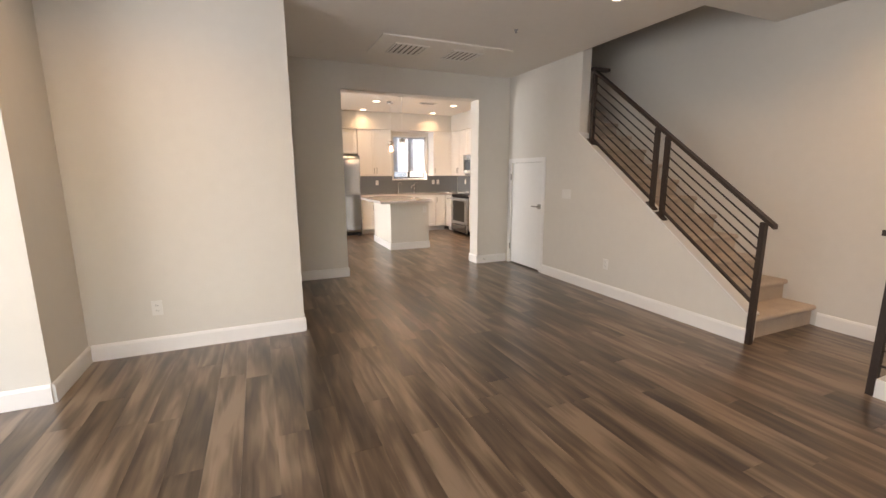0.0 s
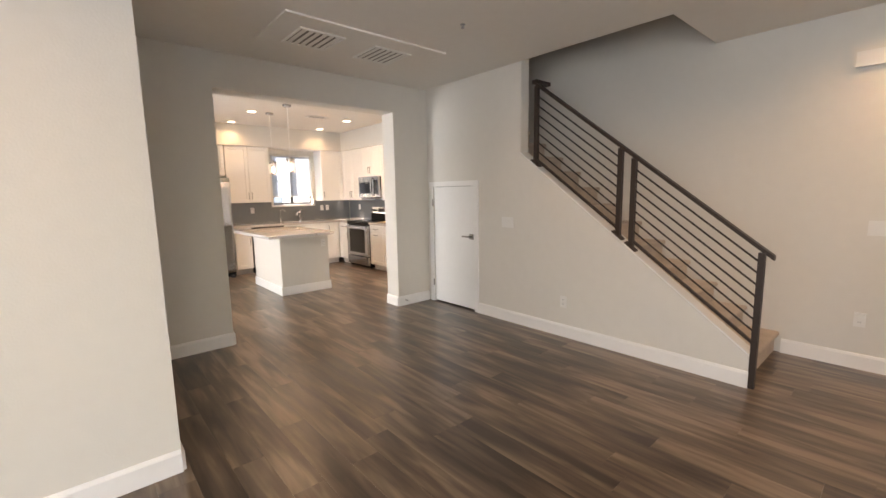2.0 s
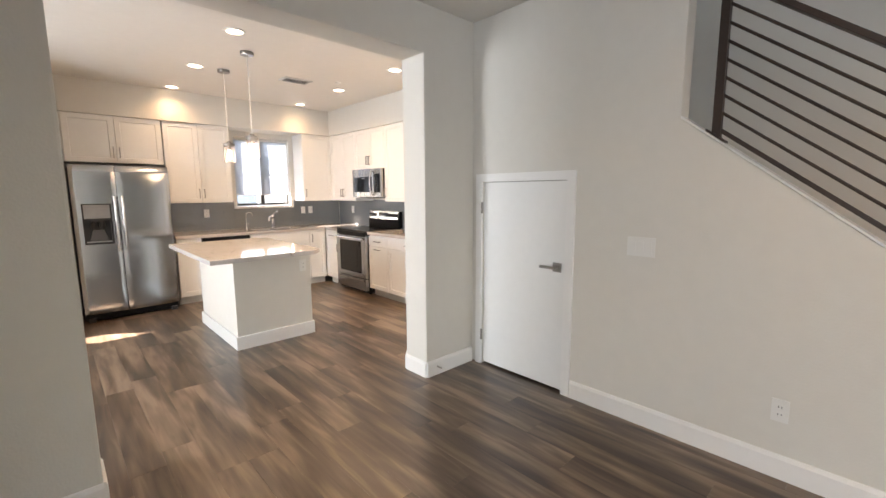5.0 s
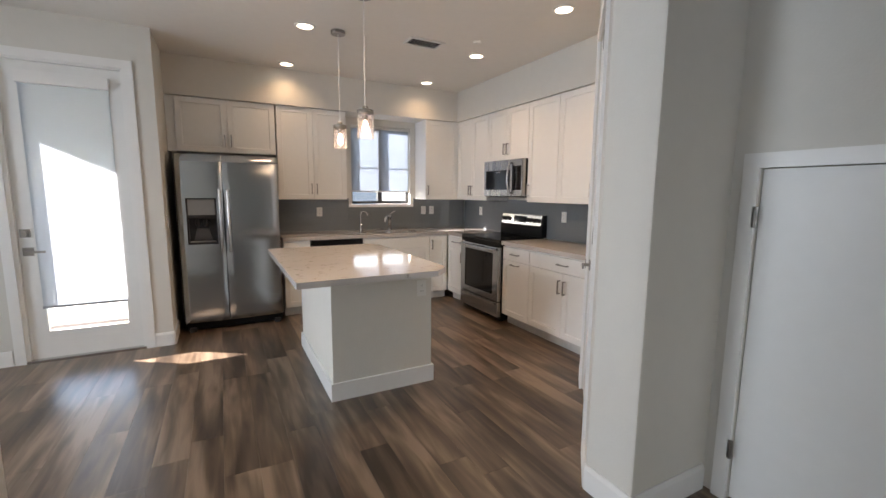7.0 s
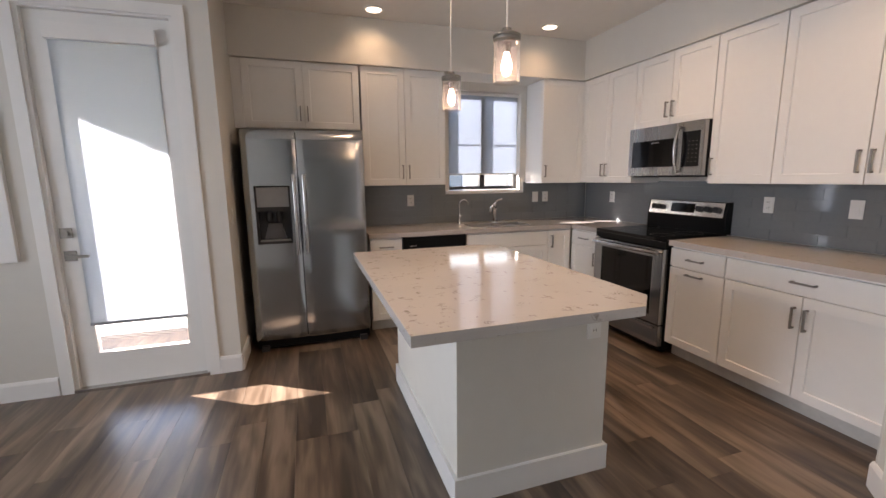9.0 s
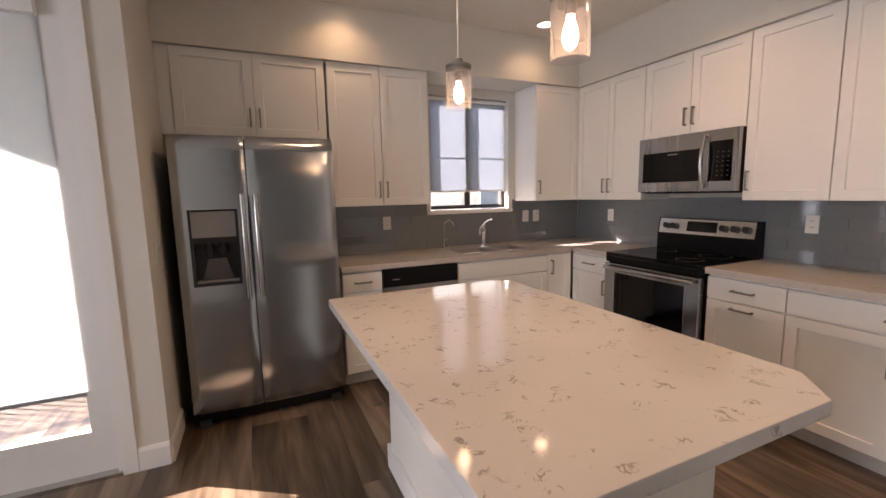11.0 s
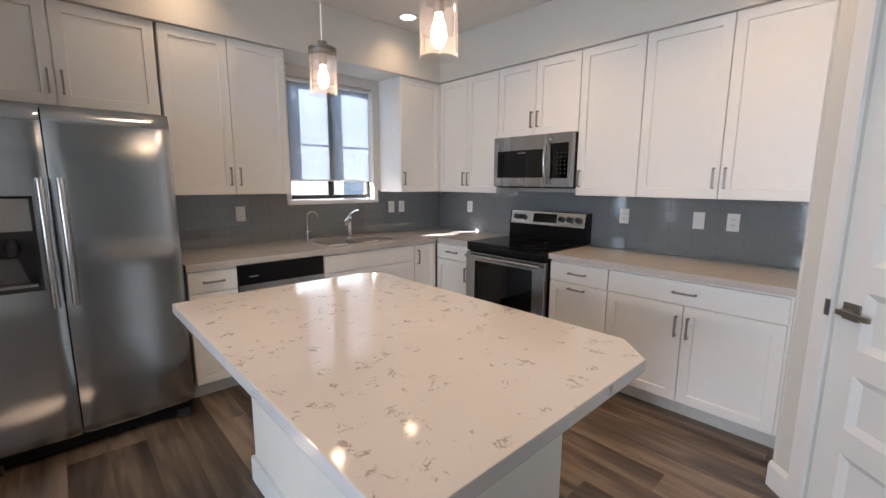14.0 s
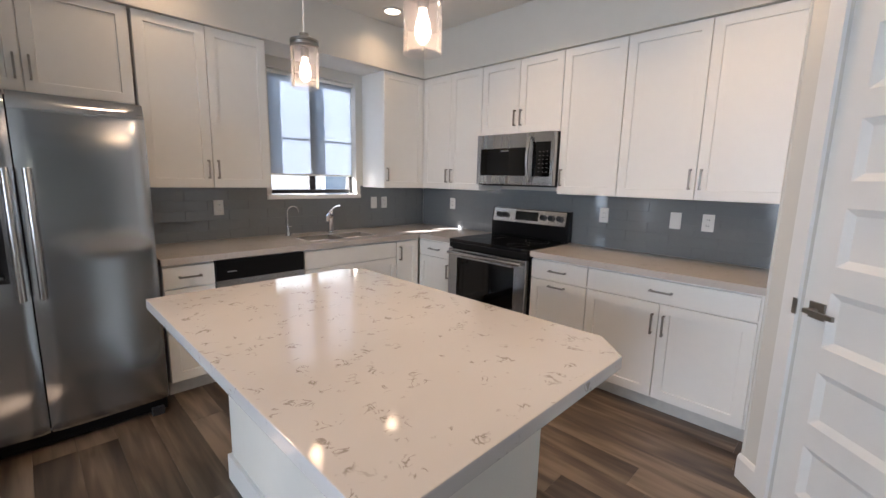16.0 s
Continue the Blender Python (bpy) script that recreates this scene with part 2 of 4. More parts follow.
M_STUCCO = material("stucco", (0.52, 0.48, 0.42), 0.9, var=0.08, scale=4, bump=0.6, bump_scale=70)
M_CONCRETE = material("concrete", (0.55, 0.53, 0.50), 0.85, var=0.12, scale=4, bump=0.3)
M_WINBLACK = material("black_window_frame", (0.018, 0.018, 0.02), 0.4, var=0.1)
M_PANEDARK = material("far_window_pane", (0.10, 0.13, 0.17), 0.08, var=0.1)
M_ROOF = material("roof_tile", (0.22, 0.14, 0.10), 0.8, var=0.2, scale=9)
M_SLOT = material("outlet_slot", (0.05, 0.05, 0.05), 0.5)
M_VENTDARK = material("vent_shadow_grey", (0.16, 0.15, 0.14), 0.8)
M_SINK = material("sink_steel", (0.42, 0.41, 0.40), 0.28, 1.0, var=0.06)
M_FLOOR = wood_floor("vinyl_plank", False)
M_FLOORREST = wood_floor("vinyl_plank_rest", True)

# ---- mesh helpers ----


def bx(bm, x0, x1, y0, y1, z0, z1):
    v = [bm.verts.new((x, y, z)) for z in (z0, z1) for x, y in ((x0, y0), (x1, y0), (x1, y1), (x0, y1))]
    for f in ((3, 2, 1, 0), (4, 5, 6, 7), (0, 1, 5, 4), (1, 2, 6, 5), (2, 3, 7, 6), (3, 0, 4, 7)):
        bm.faces.new([v[i] for i in f])
    return bm


def tube(bm, p, q, r, n=12, r2=None):
    p, q = Vector(p), Vector(q)
    rot = (q - p).to_track_quat("Z", "Y").to_matrix()
    rings = []
    for c, rad in ((p, r), (q, r if r2 is None else r2)):
        rings.append([bm.verts.new(c + rot @ Vector((rad * math.cos(a), rad * math.sin(a), 0))) for a in (2 * math.pi * i / n for i in range(n))])
    for i in range(n):
        bm.faces.new((rings[0][i], rings[0][(i + 1) % n], rings[1][(i + 1) % n], rings[1][i]))
    bm.faces.new(rings[0][::-1]), bm.faces.new(rings[1])
    return bm


def lathe(bm, cx, cy, prof, n=24):
    """A solid of revolution round a vertical axis; prof: (radius, z) rows."""
    rings = [[bm.verts.new((cx + r * math.cos(2 * math.pi * i / n), cy + r * math.sin(2 * math.pi * i / n), z)) for i in range(n)] for r, z in prof]
    for a, b in zip(rings, rings[1:]):
        for i in range(n):
            bm.faces.new((a[i], a[(i + 1) % n], b[(i + 1) % n], b[i]))
    return bm


def sweep(bm, pts, r, n=10):
    """A round rod along points."""
    pts = [Vector(p) for p in pts]
    whole = (pts[-1] - pts[0]).normalized()
    ref = Vector((1, 0, 0)) if abs(whole.x) < 0.6 else Vector((0, 1, 0))
    rings = []
    for i, p in enumerate(pts):
        d = (pts[min(i + 1, len(pts) - 1)] - pts[max(i - 1, 0)]).normalized()
        side = d.cross(ref).normalized()
        up = side.cross(d)
        rings.append([bm.verts.new(p + r * (side * math.cos(2 * math.pi * k / n) + up * math.sin(2 * math.pi * k / n))) for k in range(n)])
    for a, b in zip(rings, rings[1:]):
        for i in range(n):
            bm.faces.new((a[i], a[(i + 1) % n], b[(i + 1) % n], b[i]))
    bm.faces.new(rings[0][::-1]), bm.faces.new(rings[-1])
    return bm


def prism(bm, outline, axis, a, b):
    """Extrude an outline (two coordinates) along an axis from a to b."""
    def at(u, v, w):
        return {"x": (w, u, v), "y": (u, w, v), "z": (u, v, w)}[axis]
    lo, hi = [bm.verts.new(at(u, v, a)) for u, v in outline], [bm.verts.new(at(u, v, b)) for u, v in outline]
    k = len(outline)
    for i in range(k):
        bm.faces.new((lo[i], lo[(i + 1) % k], hi[(i + 1) % k], hi[i]))
    bm.faces.new(lo[::-1]), bm.faces.new(hi)
    bmesh.ops.recalc_face_normals(bm, faces=bm.faces)
    return bm


def cells(axis, us, vs, holes, a, b):
    """One slab from a to b along an axis, cut into a grid of us and vs with some cells (i, j) left out; all pieces share corners."""
    bm = bmesh.new()
    seen = {}

    def at(i, j, w):
        if (i, j, w) not in seen:
            u, v = us[i], vs[j]
            seen[i, j, w] = bm.verts.new({"x": (w, u, v), "y": (u, w, v), "z": (u, v, w)}[axis])
        return seen[i, j, w]
    nu, nv = len(us) - 1, len(vs) - 1

    def solid(i, j):
        return 0 <= i < nu and 0 <= j < nv and (i, j) not in holes
    for i in range(nu):
        for j in range(nv):
            if not solid(i, j):
                continue
            for w in (a, b):
                bm.faces.new((at(i, j, w), at(i + 1, j, w), at(i + 1, j + 1, w), at(i, j + 1, w)))
            for di, dj, p, q in ((-1, 0, (0, 0), (0, 1)), (1, 0, (1, 0), (1, 1)), (0, -1, (0, 0), (1, 0)), (0, 1, (0, 1), (1, 1))):
                if not solid(i + di, j + dj):
                    p2, q2 = (i + p[0], j + p[1]), (i + q[0], j + q[1])
                    bm.faces.new((at(*p2, a), at(*q2, a), at(*q2, b), at(*p2, b)))
    bmesh.ops.recalc_face_normals(bm, faces=bm.faces)
    return bm


def B():
    return bmesh.new()


def mesh_ob(name, bm, mat, bevel=0.0, smooth=False):
    if bevel:
        bmesh.ops.bevel(bm, geom=[e for e in bm.edges if len(e.link_faces) == 2 and e.calc_face_angle(0) > 0.6], offset=bevel, segments=2, profile=0.7, affect="EDGES", clamp_overlap=True)
    me = bpy.data.meshes.new(name)
    bm.to_mesh(me)
    bm.free()
    me.materials.append(mat)
    if smooth:
        me.shade_smooth()
        me.set_sharp_from_angle(angle=radians(40))
    return new(name, me)


def part(name, bm, mat, parent, label="", bevel=0.0, smooth=False):
    ob = mesh_ob(name, bm, mat, bevel, smooth)
    ob.parent = parent
    if label:
        ob["label"] = label
    return ob


def thing(name, m, label, category, group="", kind=""):
    ob = new(name)
    ob.empty_display_size = 0.1
    ob.matrix_basis = m
    return tagged(ob, label, category, group, kind)


def structure(name, bm, mat, label, category, bevel=0.0):
    return tagged(mesh_ob(name, bm, mat, bevel), label, category, kind="structure")


# ---- the shell ----
CEIL = 2.76
W = "greige painted drywall "
structure("wall_opening", cells("y", [0.23, 0.985, 2.965, 3.50], [0, 2.43, CEIL], {(1, 0)}, 5.68, 5.93), M_WALL, W + "wall with wide cased-free opening to the kitchen", "wall", 0.012)
structure("wall_closet_side", cells("x", [3.82, 4.72, 5.44, 5.68], [0, 2.40, CEIL], {(1, 0)}, 0.10, 0.23), M_WALL, W + "side wall with a white door", "wall")
structure("wall_living_left", bx(B(), -1.42, 0.10, 3.82, 3.95, 0, CEIL), M_WALL, W + "wall with low outlet and white baseboard", "wall")
structure("wall_living_jog", bx(B(), -1.42, -1.30, 3.20, 3.82, 0, CEIL), M_WALL, W + "short return wall at the corner", "wall")
structure("wall_living_corner", bx(B(), -3.2, -1.42, 3.20, 3.33, 0, CEIL), M_WALL, W + "wall beside the front window", "wall")
structure("wall_living_end", cells("x", [-2.7, -1.4, 2.2, 3.33], [0, 0.45, 2.35, CEIL], {(1, 1)}, -3.33, -3.2), M_WALL, W + "end wall of the living room", "wall")
structure("wall_front", cells("y", [-3.33, -2.0, -0.2, 4.63], [0, 0.35, 2.35, CEIL], {(1, 1)}, -2.83, -2.7), M_WALL, W + "front wall with a wide window opening", "wall")
structure("wall_stair_outer", bx(B(), 4.50, 4.63, -2.7, 5.93, 0, 5.6), M_WALL, W + "tall wall beside the stairs", "wall")
SLOPE = 0.75


def cap_z(y):
    return 0.236 + 0.767 * (y - 2.05)


def bar_z(y):
    return 0.272 + SLOPE * (y - 2.05)


JAMB = 4.14
structure("wall_stair", prism(B(), [(2.05, 0), (4.81, 0), (4.81, 1.525), (5.57, 1.525), (5.57, 0), (5.93, 0), (5.93, 5.6), (JAMB, 5.6), (JAMB, cap_z(JAMB)), (2.05, cap_z(2.05))], "x", 3.49, 3.62), M_WALL, W + "stair wall with a sloping half-height top", "wall", 0.012)
structure("wall_stairwell_upper", bx(bx(B(), 3.36, 3.50, 2.70, 4.22, CEIL + 0.29, 5.6), 3.36, 4.50, 2.57, 2.70, CEIL + 0.29, 5.6), M_WALL, W + "upper stairwell wall", "wall")
structure("wall_stairwell_back", bx(B(), 3.62, 4.50, 5.80, 5.93, 0, 5.6), M_WALL, W + "back wall of the stairwell", "wall")
structure("ceiling_stairwell", bx(B(), 3.36, 4.63, 2.57, 5.93, 5.6, 5.7), M_CEIL, "flat painted ceiling high above the stairs", "ceiling")
structure("ceiling_living", bx(bx(B(), -3.33, 3.49, -2.83, 5.93, CEIL, CEIL + 0.3), 3.49, 4.50, -2.83, 2.70, CEIL, CEIL + 0.3), M_CEIL, "smooth off-white painted living room ceiling", "ceiling")
structure("ceiling_kitchen", bx(B(), -2.73, 4.90, 5.93, 10.27, CEIL, CEIL + 0.3), M_CEIL, "smooth off-white painted kitchen ceiling", "ceiling")
structure("wall_kitchen_back", cells("y", [1.03, 2.99, 3.89, 4.90], [0, 1.225, 2.31, CEIL], {(1, 1)}, 10.12, 10.27), M_WALL, W + "kitchen wall with a window over the sink", "wall")
structure("wall_kitchen_right", bx(B(), 4.757, 4.90, 6.70, 10.12, 0, CEIL), M_WALL, W + "kitchen wall behind the range", "wall")
structure("wall_pantry_end", bx(B(), 3.850, 4.757, 6.70, 6.822, 0, CEIL), M_WALL, W + "short wall at the end of the counter", "wall")
structure("wall_alcove", bx(B(), 0.90, 1.03, 9.19, 10.27, 0, CEIL), M_WALL, W + "return wall beside the refrigerator", "wall", 0.01)
structure("wall_patio", cells("y", [-2.73, -1.35, -0.24, 0.02, 0.82, 1.03], [0, 0.95, 2.33, 2.40, CEIL], {(1, 1), (3, 0), (3, 1), (3, 2)}, 9.06, 9.19), M_WALL, W + "wall with the glazed patio door", "wall")
# opening added out of view to carry the dining fill lamp
structure("wall_kitchen_left", cells("x", [5.93, 6.2, 7.7, 9.06], [0, 0.65, 2.35, CEIL], {(1, 1)}, -2.73, -2.60), M_WALL, W + "dining side wall with an unseen, added window opening", "wall")
structure("wall_dining", bx(B(), -2.73, 0.23, 5.80, 5.93, 0, CEIL), M_WALL, W + "dining wall behind the living room", "wall")
structure("soffit", prism(B(), [(1.03, 9.745), (4.40, 9.745), (4.40, 6.823), (4.757, 6.823), (4.757, 10.12), (1.03, 10.12)], "z", 2.37, CEIL), M_WALL, "painted drywall soffit above the wall cabinets", "soffit", 0.004)

# diagonal pantry wall in its own frame: x along the wall, y into the pantry
DIAG = pose(2.965, 5.93, 0, 0, 0, 45)
DL = 1.272
DOOR_A, DOOR_B = 0.29, 1.085
pw = structure("wall_pantry", cells("y", [0, DOOR_A, DOOR_B, DL], [0, 2.40, CEIL], {(1, 0)}, -0.12, 0), M_WALL, W + "diagonal wall with the pantry door", "wall", 0.006)
pw.matrix_basis = DIAG


def baseboard(x0, y0, x1, y1, h=0.125, t=0.016):
    """A white baseboard from one floor point to another; it stands on the left of that line."""
    d = Vector((x1 - x0, y1 - y0, 0))
    prof = [(0, 0), (t, 0), (t, h - 0.02), (t * 0.55, h - 0.004), (t * 0.3, h), (0, h)]
    ob = structure("baseboard", prism(B(), prof, "x", 0, d.length), M_TRIM, "white painted wooden baseboard", "baseboard")
    ob.matrix_basis = pose(x0, y0, 0, 0, 0, math.degrees(math.atan2(d.y, d.x)))


baseboard(3.49, 2.05, 3.49, 4.742)
baseboard(3.47, 5.68, 2.965, 5.68)
baseboard(2.965, 5.68, 2.965, 5.93)
baseboard(0.985, 5.68, 0.246, 5.68)
baseboard(0.985, 5.93, 0.985, 5.68)
baseboard(0.23, 5.68, 0.23, 5.52)
baseboard(0.23, 4.64, 0.23, 3.82)
baseboard(0.23, 3.82, -1.284, 3.82)
baseboard(-1.30, 3.82, -1.30, 3.20)
baseboard(-1.30, 3.20, -3.2, 3.20)
baseboard(4.50, -2.7, 4.50, 2.04)
baseboard(1.03, 9.06, 0.89, 9.06)
baseboard(-0.06, 9.06, -2.6, 9.06)
baseboard(1.03, 9.44, 1.03, 9.06)
for a, b in ((0.0, DOOR_A - 0.07), (DOOR_B + 0.07, DL)):
    p, q = DIAG @ Vector((b, 0, 0)), DIAG @ Vector((a, 0, 0))
    baseboard(q.x, q.y, p.x, p.y)

# ---- doors ----


def lever(parent, x, z, side, y=0.0, turn=1):
    """A square-rose lever handle on the plane y, pointing along x by turn; side: +1 or -1, the way it stands out."""
    h = part("lever_handle", bx(B(), x - 0.033, x + 0.033, min(y, y + side * 0.009), max(y, y + side * 0.009), z - 0.033, z + 0.033), M_NICKEL, parent, "brushed nickel lever handle on a square rose", 0.002)
    bm = tube(B(), (x, y + side * 0.009, z), (x, y + side * 0.05, z), 0.011)
    part("spindle", bm, M_NICKEL, h, smooth=True)
    part("grip", bx(B(), min(x - 0.012 * turn, x + 0.115 * turn), max(x - 0.012 * turn, x + 0.115 * turn), min(y + side * 0.042, y + side * 0.056), max(y + side * 0.042, y + side * 0.056), z - 0.009, z + 0.009), M_NICKEL, h, "", 0.004)


def casing(parent, a, b, top, y0, y1, w=0.072):
    for name, box in (("casing", (a - w, a, 0, top + w)), ("casing", (b, b + w, 0, top + w)), ("casing", (a, b, top, top + w))):
        x0, x1, z0, z1 = box
        part(name, bx(B(), x0, x1, y0, y1, z0, z1), M_TRIM, parent, "white painted door casing", 0.004)


def hinge(parent, x, y, z):
    part("hinge", tube(bx(B(), x - 0.012, x + 0.012, y - 0.002, y + 0.002, z - 0.045, z + 0.045), (x, y, z - 0.045), (x, y, z + 0.045), 0.007, 8), M_NICKEL, parent, "brushed nickel hinge")


# low closet door: local x runs along -y of the room, y into the closet
d1 = thing("door_1", pose(3.49, 5.57, 0, 0, 0, -90), "low white flush closet door under the stairs, closed", "door", kind="structure")
part("slab", bx(B(), 0.004, 0.756, 0.012, 0.05, 0.018, 1.521), M_DOOR, d1, "", 0.003)
casing(d1, 0.0, 0.76, 1.525, -0.016, 0.0, 0.062)
part("jamb", bx(bx(B(), 0.0, 0.76, 0.06, 0.13, 0.0, 0.012), 0, 0.76, 0.052, 0.07, 1.50, 1.525), M_JOINT, d1)
lever(d1, 0.69, 0.915, -1, 0.012, -1)
for z in (0.26, 1.32):
    hinge(d1, 0.0, -0.014, z)

# pantry door
d2 = thing("door_2", DIAG, "tall white moulded door with seven horizontal panels, closed", "door", kind="structure")
PITCH = 0.322
rows = [0.012] + [v for k in range(7) for v in (0.10 + k * PITCH + 0.05, 0.10 + (k + 1) * PITCH - 0.05)] + [2.396]
part("slab", cells("y", [DOOR_A + 0.003, DOOR_A + 0.11, DOOR_B - 0.11, DOOR_B - 0.003], rows, {(1, 2 * k + 1) for k in range(7)}, -0.045, -0.012), M_DOOR, d2)
part("core", bx(B(), DOOR_A + 0.10, DOOR_B - 0.10, -0.043, -0.0305, 0.05, 2.36), M_DOOR, d2)
for k in range(7):
    z0, z1 = 0.10 + k * PITCH + 0.05, 0.10 + (k + 1) * PITCH - 0.05
    x0, x1, e = DOOR_A + 0.11, DOOR_B - 0.11, 0.028
    bm = B()
    lo = [bm.verts.new((x, -0.0125, z)) for x, z in ((x0, z0), (x1, z0), (x1, z1), (x0, z1))]
    hi = [bm.verts.new((x, -0.0290, z)) for x, z in ((x0 + e, z0 + e), (x1 - e, z0 + e), (x1 - e, z1 - e), (x0 + e, z1 - e))]
    for i in range(4):
        bm.faces.new((lo[i], lo[(i + 1) % 4], hi[(i + 1) % 4], hi[i]))
    bm.faces.new(hi)
    bmesh.ops.recalc_face_normals(bm, faces=bm.faces)
    part("panel", bm, M_DOOR, d2)
casing(d2, DOOR_A, DOOR_B, 2.40, 0.0, 0.016)
part("strike_plate", bx(B(), DOOR_B - 0.002, DOOR_B + 0.018, 0.014, 0.0185, 0.895, 0.96), M_NICKEL, d2, "brushed nickel strike plate")
lever(d2, DOOR_B - 0.07, 0.93, 1, -0.012, -1)
for z in (0.25, 1.2, 2.15):
    hinge(d2, DOOR_A, 0.012, z)

# door in the side wall
d3 = thing("door_3", pose(0.23, 4.72, 0, 0, 0, 90), "white flush door in the side wall, closed", "door", kind="structure")
part("slab", bx(B(), 0.004, 0.716, 0.02, 0.055, 0.012, 2.396), M_DOOR, d3, "", 0.003)
casing(d3, 0.0, 0.72, 2.40, -0.016, 0.0)

# patio door: room side faces -y
d4 = thing("door_4", pose(0, 9.06, 0), "white glazed patio door with a drawn roller shade, closed", "door", kind="structure")
bm = cells("y", [0.045, 0.165, 0.70, 0.797], [0.02, 0.245, 2.25, 2.385], {(1, 1)}, 0.03, 0.075)
part("door_frame", bm, M_DOOR, d4, "", 0.003)
pane = part("pane", bx(B(), 0.165, 0.70, 0.055, 0.061, 0.245, 2.25), M_GLASS, d4, "clear door glass")
pane.visible_shadow = False
part("threshold", bx(B(), 0.02, 0.82, -0.02, 0.12, 0, 0.02), M_STEEL_H, d4, "aluminium threshold", 0.004)
part("jamb", bx(bx(bx(B(), 0.02, 0.043, 0.0, 0.12, 0.02, 2.40), 0.799, 0.82, 0.0, 0.12, 0.02, 2.40), 0.043, 0.799, 0.0, 0.12, 2.387, 2.40), M_TRIM, d4)
casing(d4, 0.02, 0.82, 2.40, -0.016, 0.0, 0.068)
part("deadbolt", tube(bx(B(), 0.06, 0.125, 0.02, 0.03, 1.03, 1.095), (0.093, 0.02, 1.062), (0.093, 0.005, 1.062), 0.018, 16), M_NICKEL, d4, "square brushed nickel deadbolt")
lever(d4, 0.098, 0.915, -1, 0.03, 1)
sh = tagged(mesh_ob("roller_shade", bx(B(), 0.15, 0.71, 9.084, 9.0845, 0.46, 2.27), M_SHADE), "white translucent roller shade drawn over the door glass", "roller shade")
part("valance", bx(B(), 0.145, 0.715, 9.045, 9.088, 2.22, 2.31), M_TRIM, sh, "white head box", 0.006)
part("bottom_bar", bx(B(), 0.146, 0.708, 9.078, 9.090, 0.442, 0.46), M_GREYPLASTIC, sh, "grey hem bar", 0.003)

# shuttered dining window
w2 = thing("window_2", pose(-0.80, 9.06, 0), "white plantation shutters half open over a dining window", "window", kind="structure")
bm = cells("y", [-0.62, -0.545, 0.56, 0.655], [0.90, 0.99, 2.30, 2.42], {(1, 1)}, -0.03, 0.03)
part("shutter_frame", bm, M_TRIM, w2, "", 0.004)
part("shutter_stile", bx(B(), -0.03, 0.03, -0.02, 0.02, 0.99, 2.30), M_TRIM, w2, "", 0.004)
for k in range(15):
    z = 1.035 + k * 0.087
    for x0, x1 in ((-0.54, -0.035), (0.035, 0.555)):
        bm = bx(B(), x0, x1, -0.042, 0.042, -0.005, 0.005)
        bm.transform(pose(0, 0, z, -64))
        part("louver", bm, M_TRIM, w2)
wp = part("pane", bx(B(), -0.55, 0.56, 0.09, 0.095, 0.95, 2.33), M_GLASS, w2)
wp.visible_shadow = False

# kitchen window
w1 = thing("window_1", pose(2.99, 10.12, 1.225), "black-framed sliding kitchen window above the sink", "window", kind="structure")
bm = cells("y", [0.03, 0.065, 0.835, 0.87], [0.03, 0.065, 1.025, 1.06], {(1, 1)}, 0.08, 0.13)
part("window_frame", bm, M_WINBLACK, w1, "black window frame", 0.003)
part("mullion", bx(B(), 0.415, 0.475, 0.075, 0.13, 0.065, 1.025), M_WINBLACK, w1, "black meeting stile")
part("muntin", bx(bx(B(), 0.065, 0.415, 0.098, 0.106, 0.527, 0.538), 0.475, 0.835, 0.098, 0.106, 0.527, 0.538), M_TRIM, w1, "slim white glazing bar")
part("window_sill", bx(B(), -0.01, 0.91, -0.018, 0.08, -0.012, 0.022), M_TRIM, w1, "white window sill", 0.003)
part("reveal", bx(bx(bx(B(), 0.0, 0.03, 0.0, 0.14, 0.022, 1.085), 0.87, 0.90, 0.0, 0.14, 0.022, 1.085), 0.03, 0.87, 0.0, 0.14, 1.06, 1.085), M_WALL, w1)
for x0, x1 in ((0.065, 0.415), (0.475, 0.835)):
    g = part("pane", bx(B(), x0, x1, 0.10, 0.104, 0.065, 1.025), M_GLASS, w1)
    g.visible_shadow = False
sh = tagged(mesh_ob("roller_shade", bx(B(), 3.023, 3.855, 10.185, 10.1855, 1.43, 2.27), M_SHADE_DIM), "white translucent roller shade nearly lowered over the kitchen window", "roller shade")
part("roller", tube(B(), (3.022, 10.165, 2.265), (3.858, 10.165, 2.265), 0.018), M_WHITEPLASTIC, sh, smooth=True)
part("bottom_bar", bx(B(), 3.023, 3.855, 10.180, 10.191, 1.415, 1.43), M_WHITEPLASTIC, sh, "", 0.003)

# ---- stairs and railings ----
RUN, RISE = 0.247, 0.185
st = thing("stairs", pose(0, 0, 0), "carpeted beige stairs rising along the wall", "stairs", kind="structure")
for k in range(14):
    y0, z1 = 2.06 + k * RUN, (k + 1) * RISE
    zb, y1 = max(0, z1 - 2 * RISE), y0 + RUN + (0.03 if k < 13 else 0.25)
    nosing = [(y0 + 0.004, z1 - 0.042), (y0 - 0.003, z1 - 0.030), (y0 - 0.004, z1 - 0.018), (y0 + 0.002, z1 - 0.006), (y0 + 0.014, z1)]
    part("step", prism(B(), [(y0 + 0.026, zb), (y0 + 0.026, z1 - 0.052)] + nosing + [(y1, z1 - 0.001), (y1, zb)], "x", 3.622, 4.498), M_CARPET, st, smooth=True)
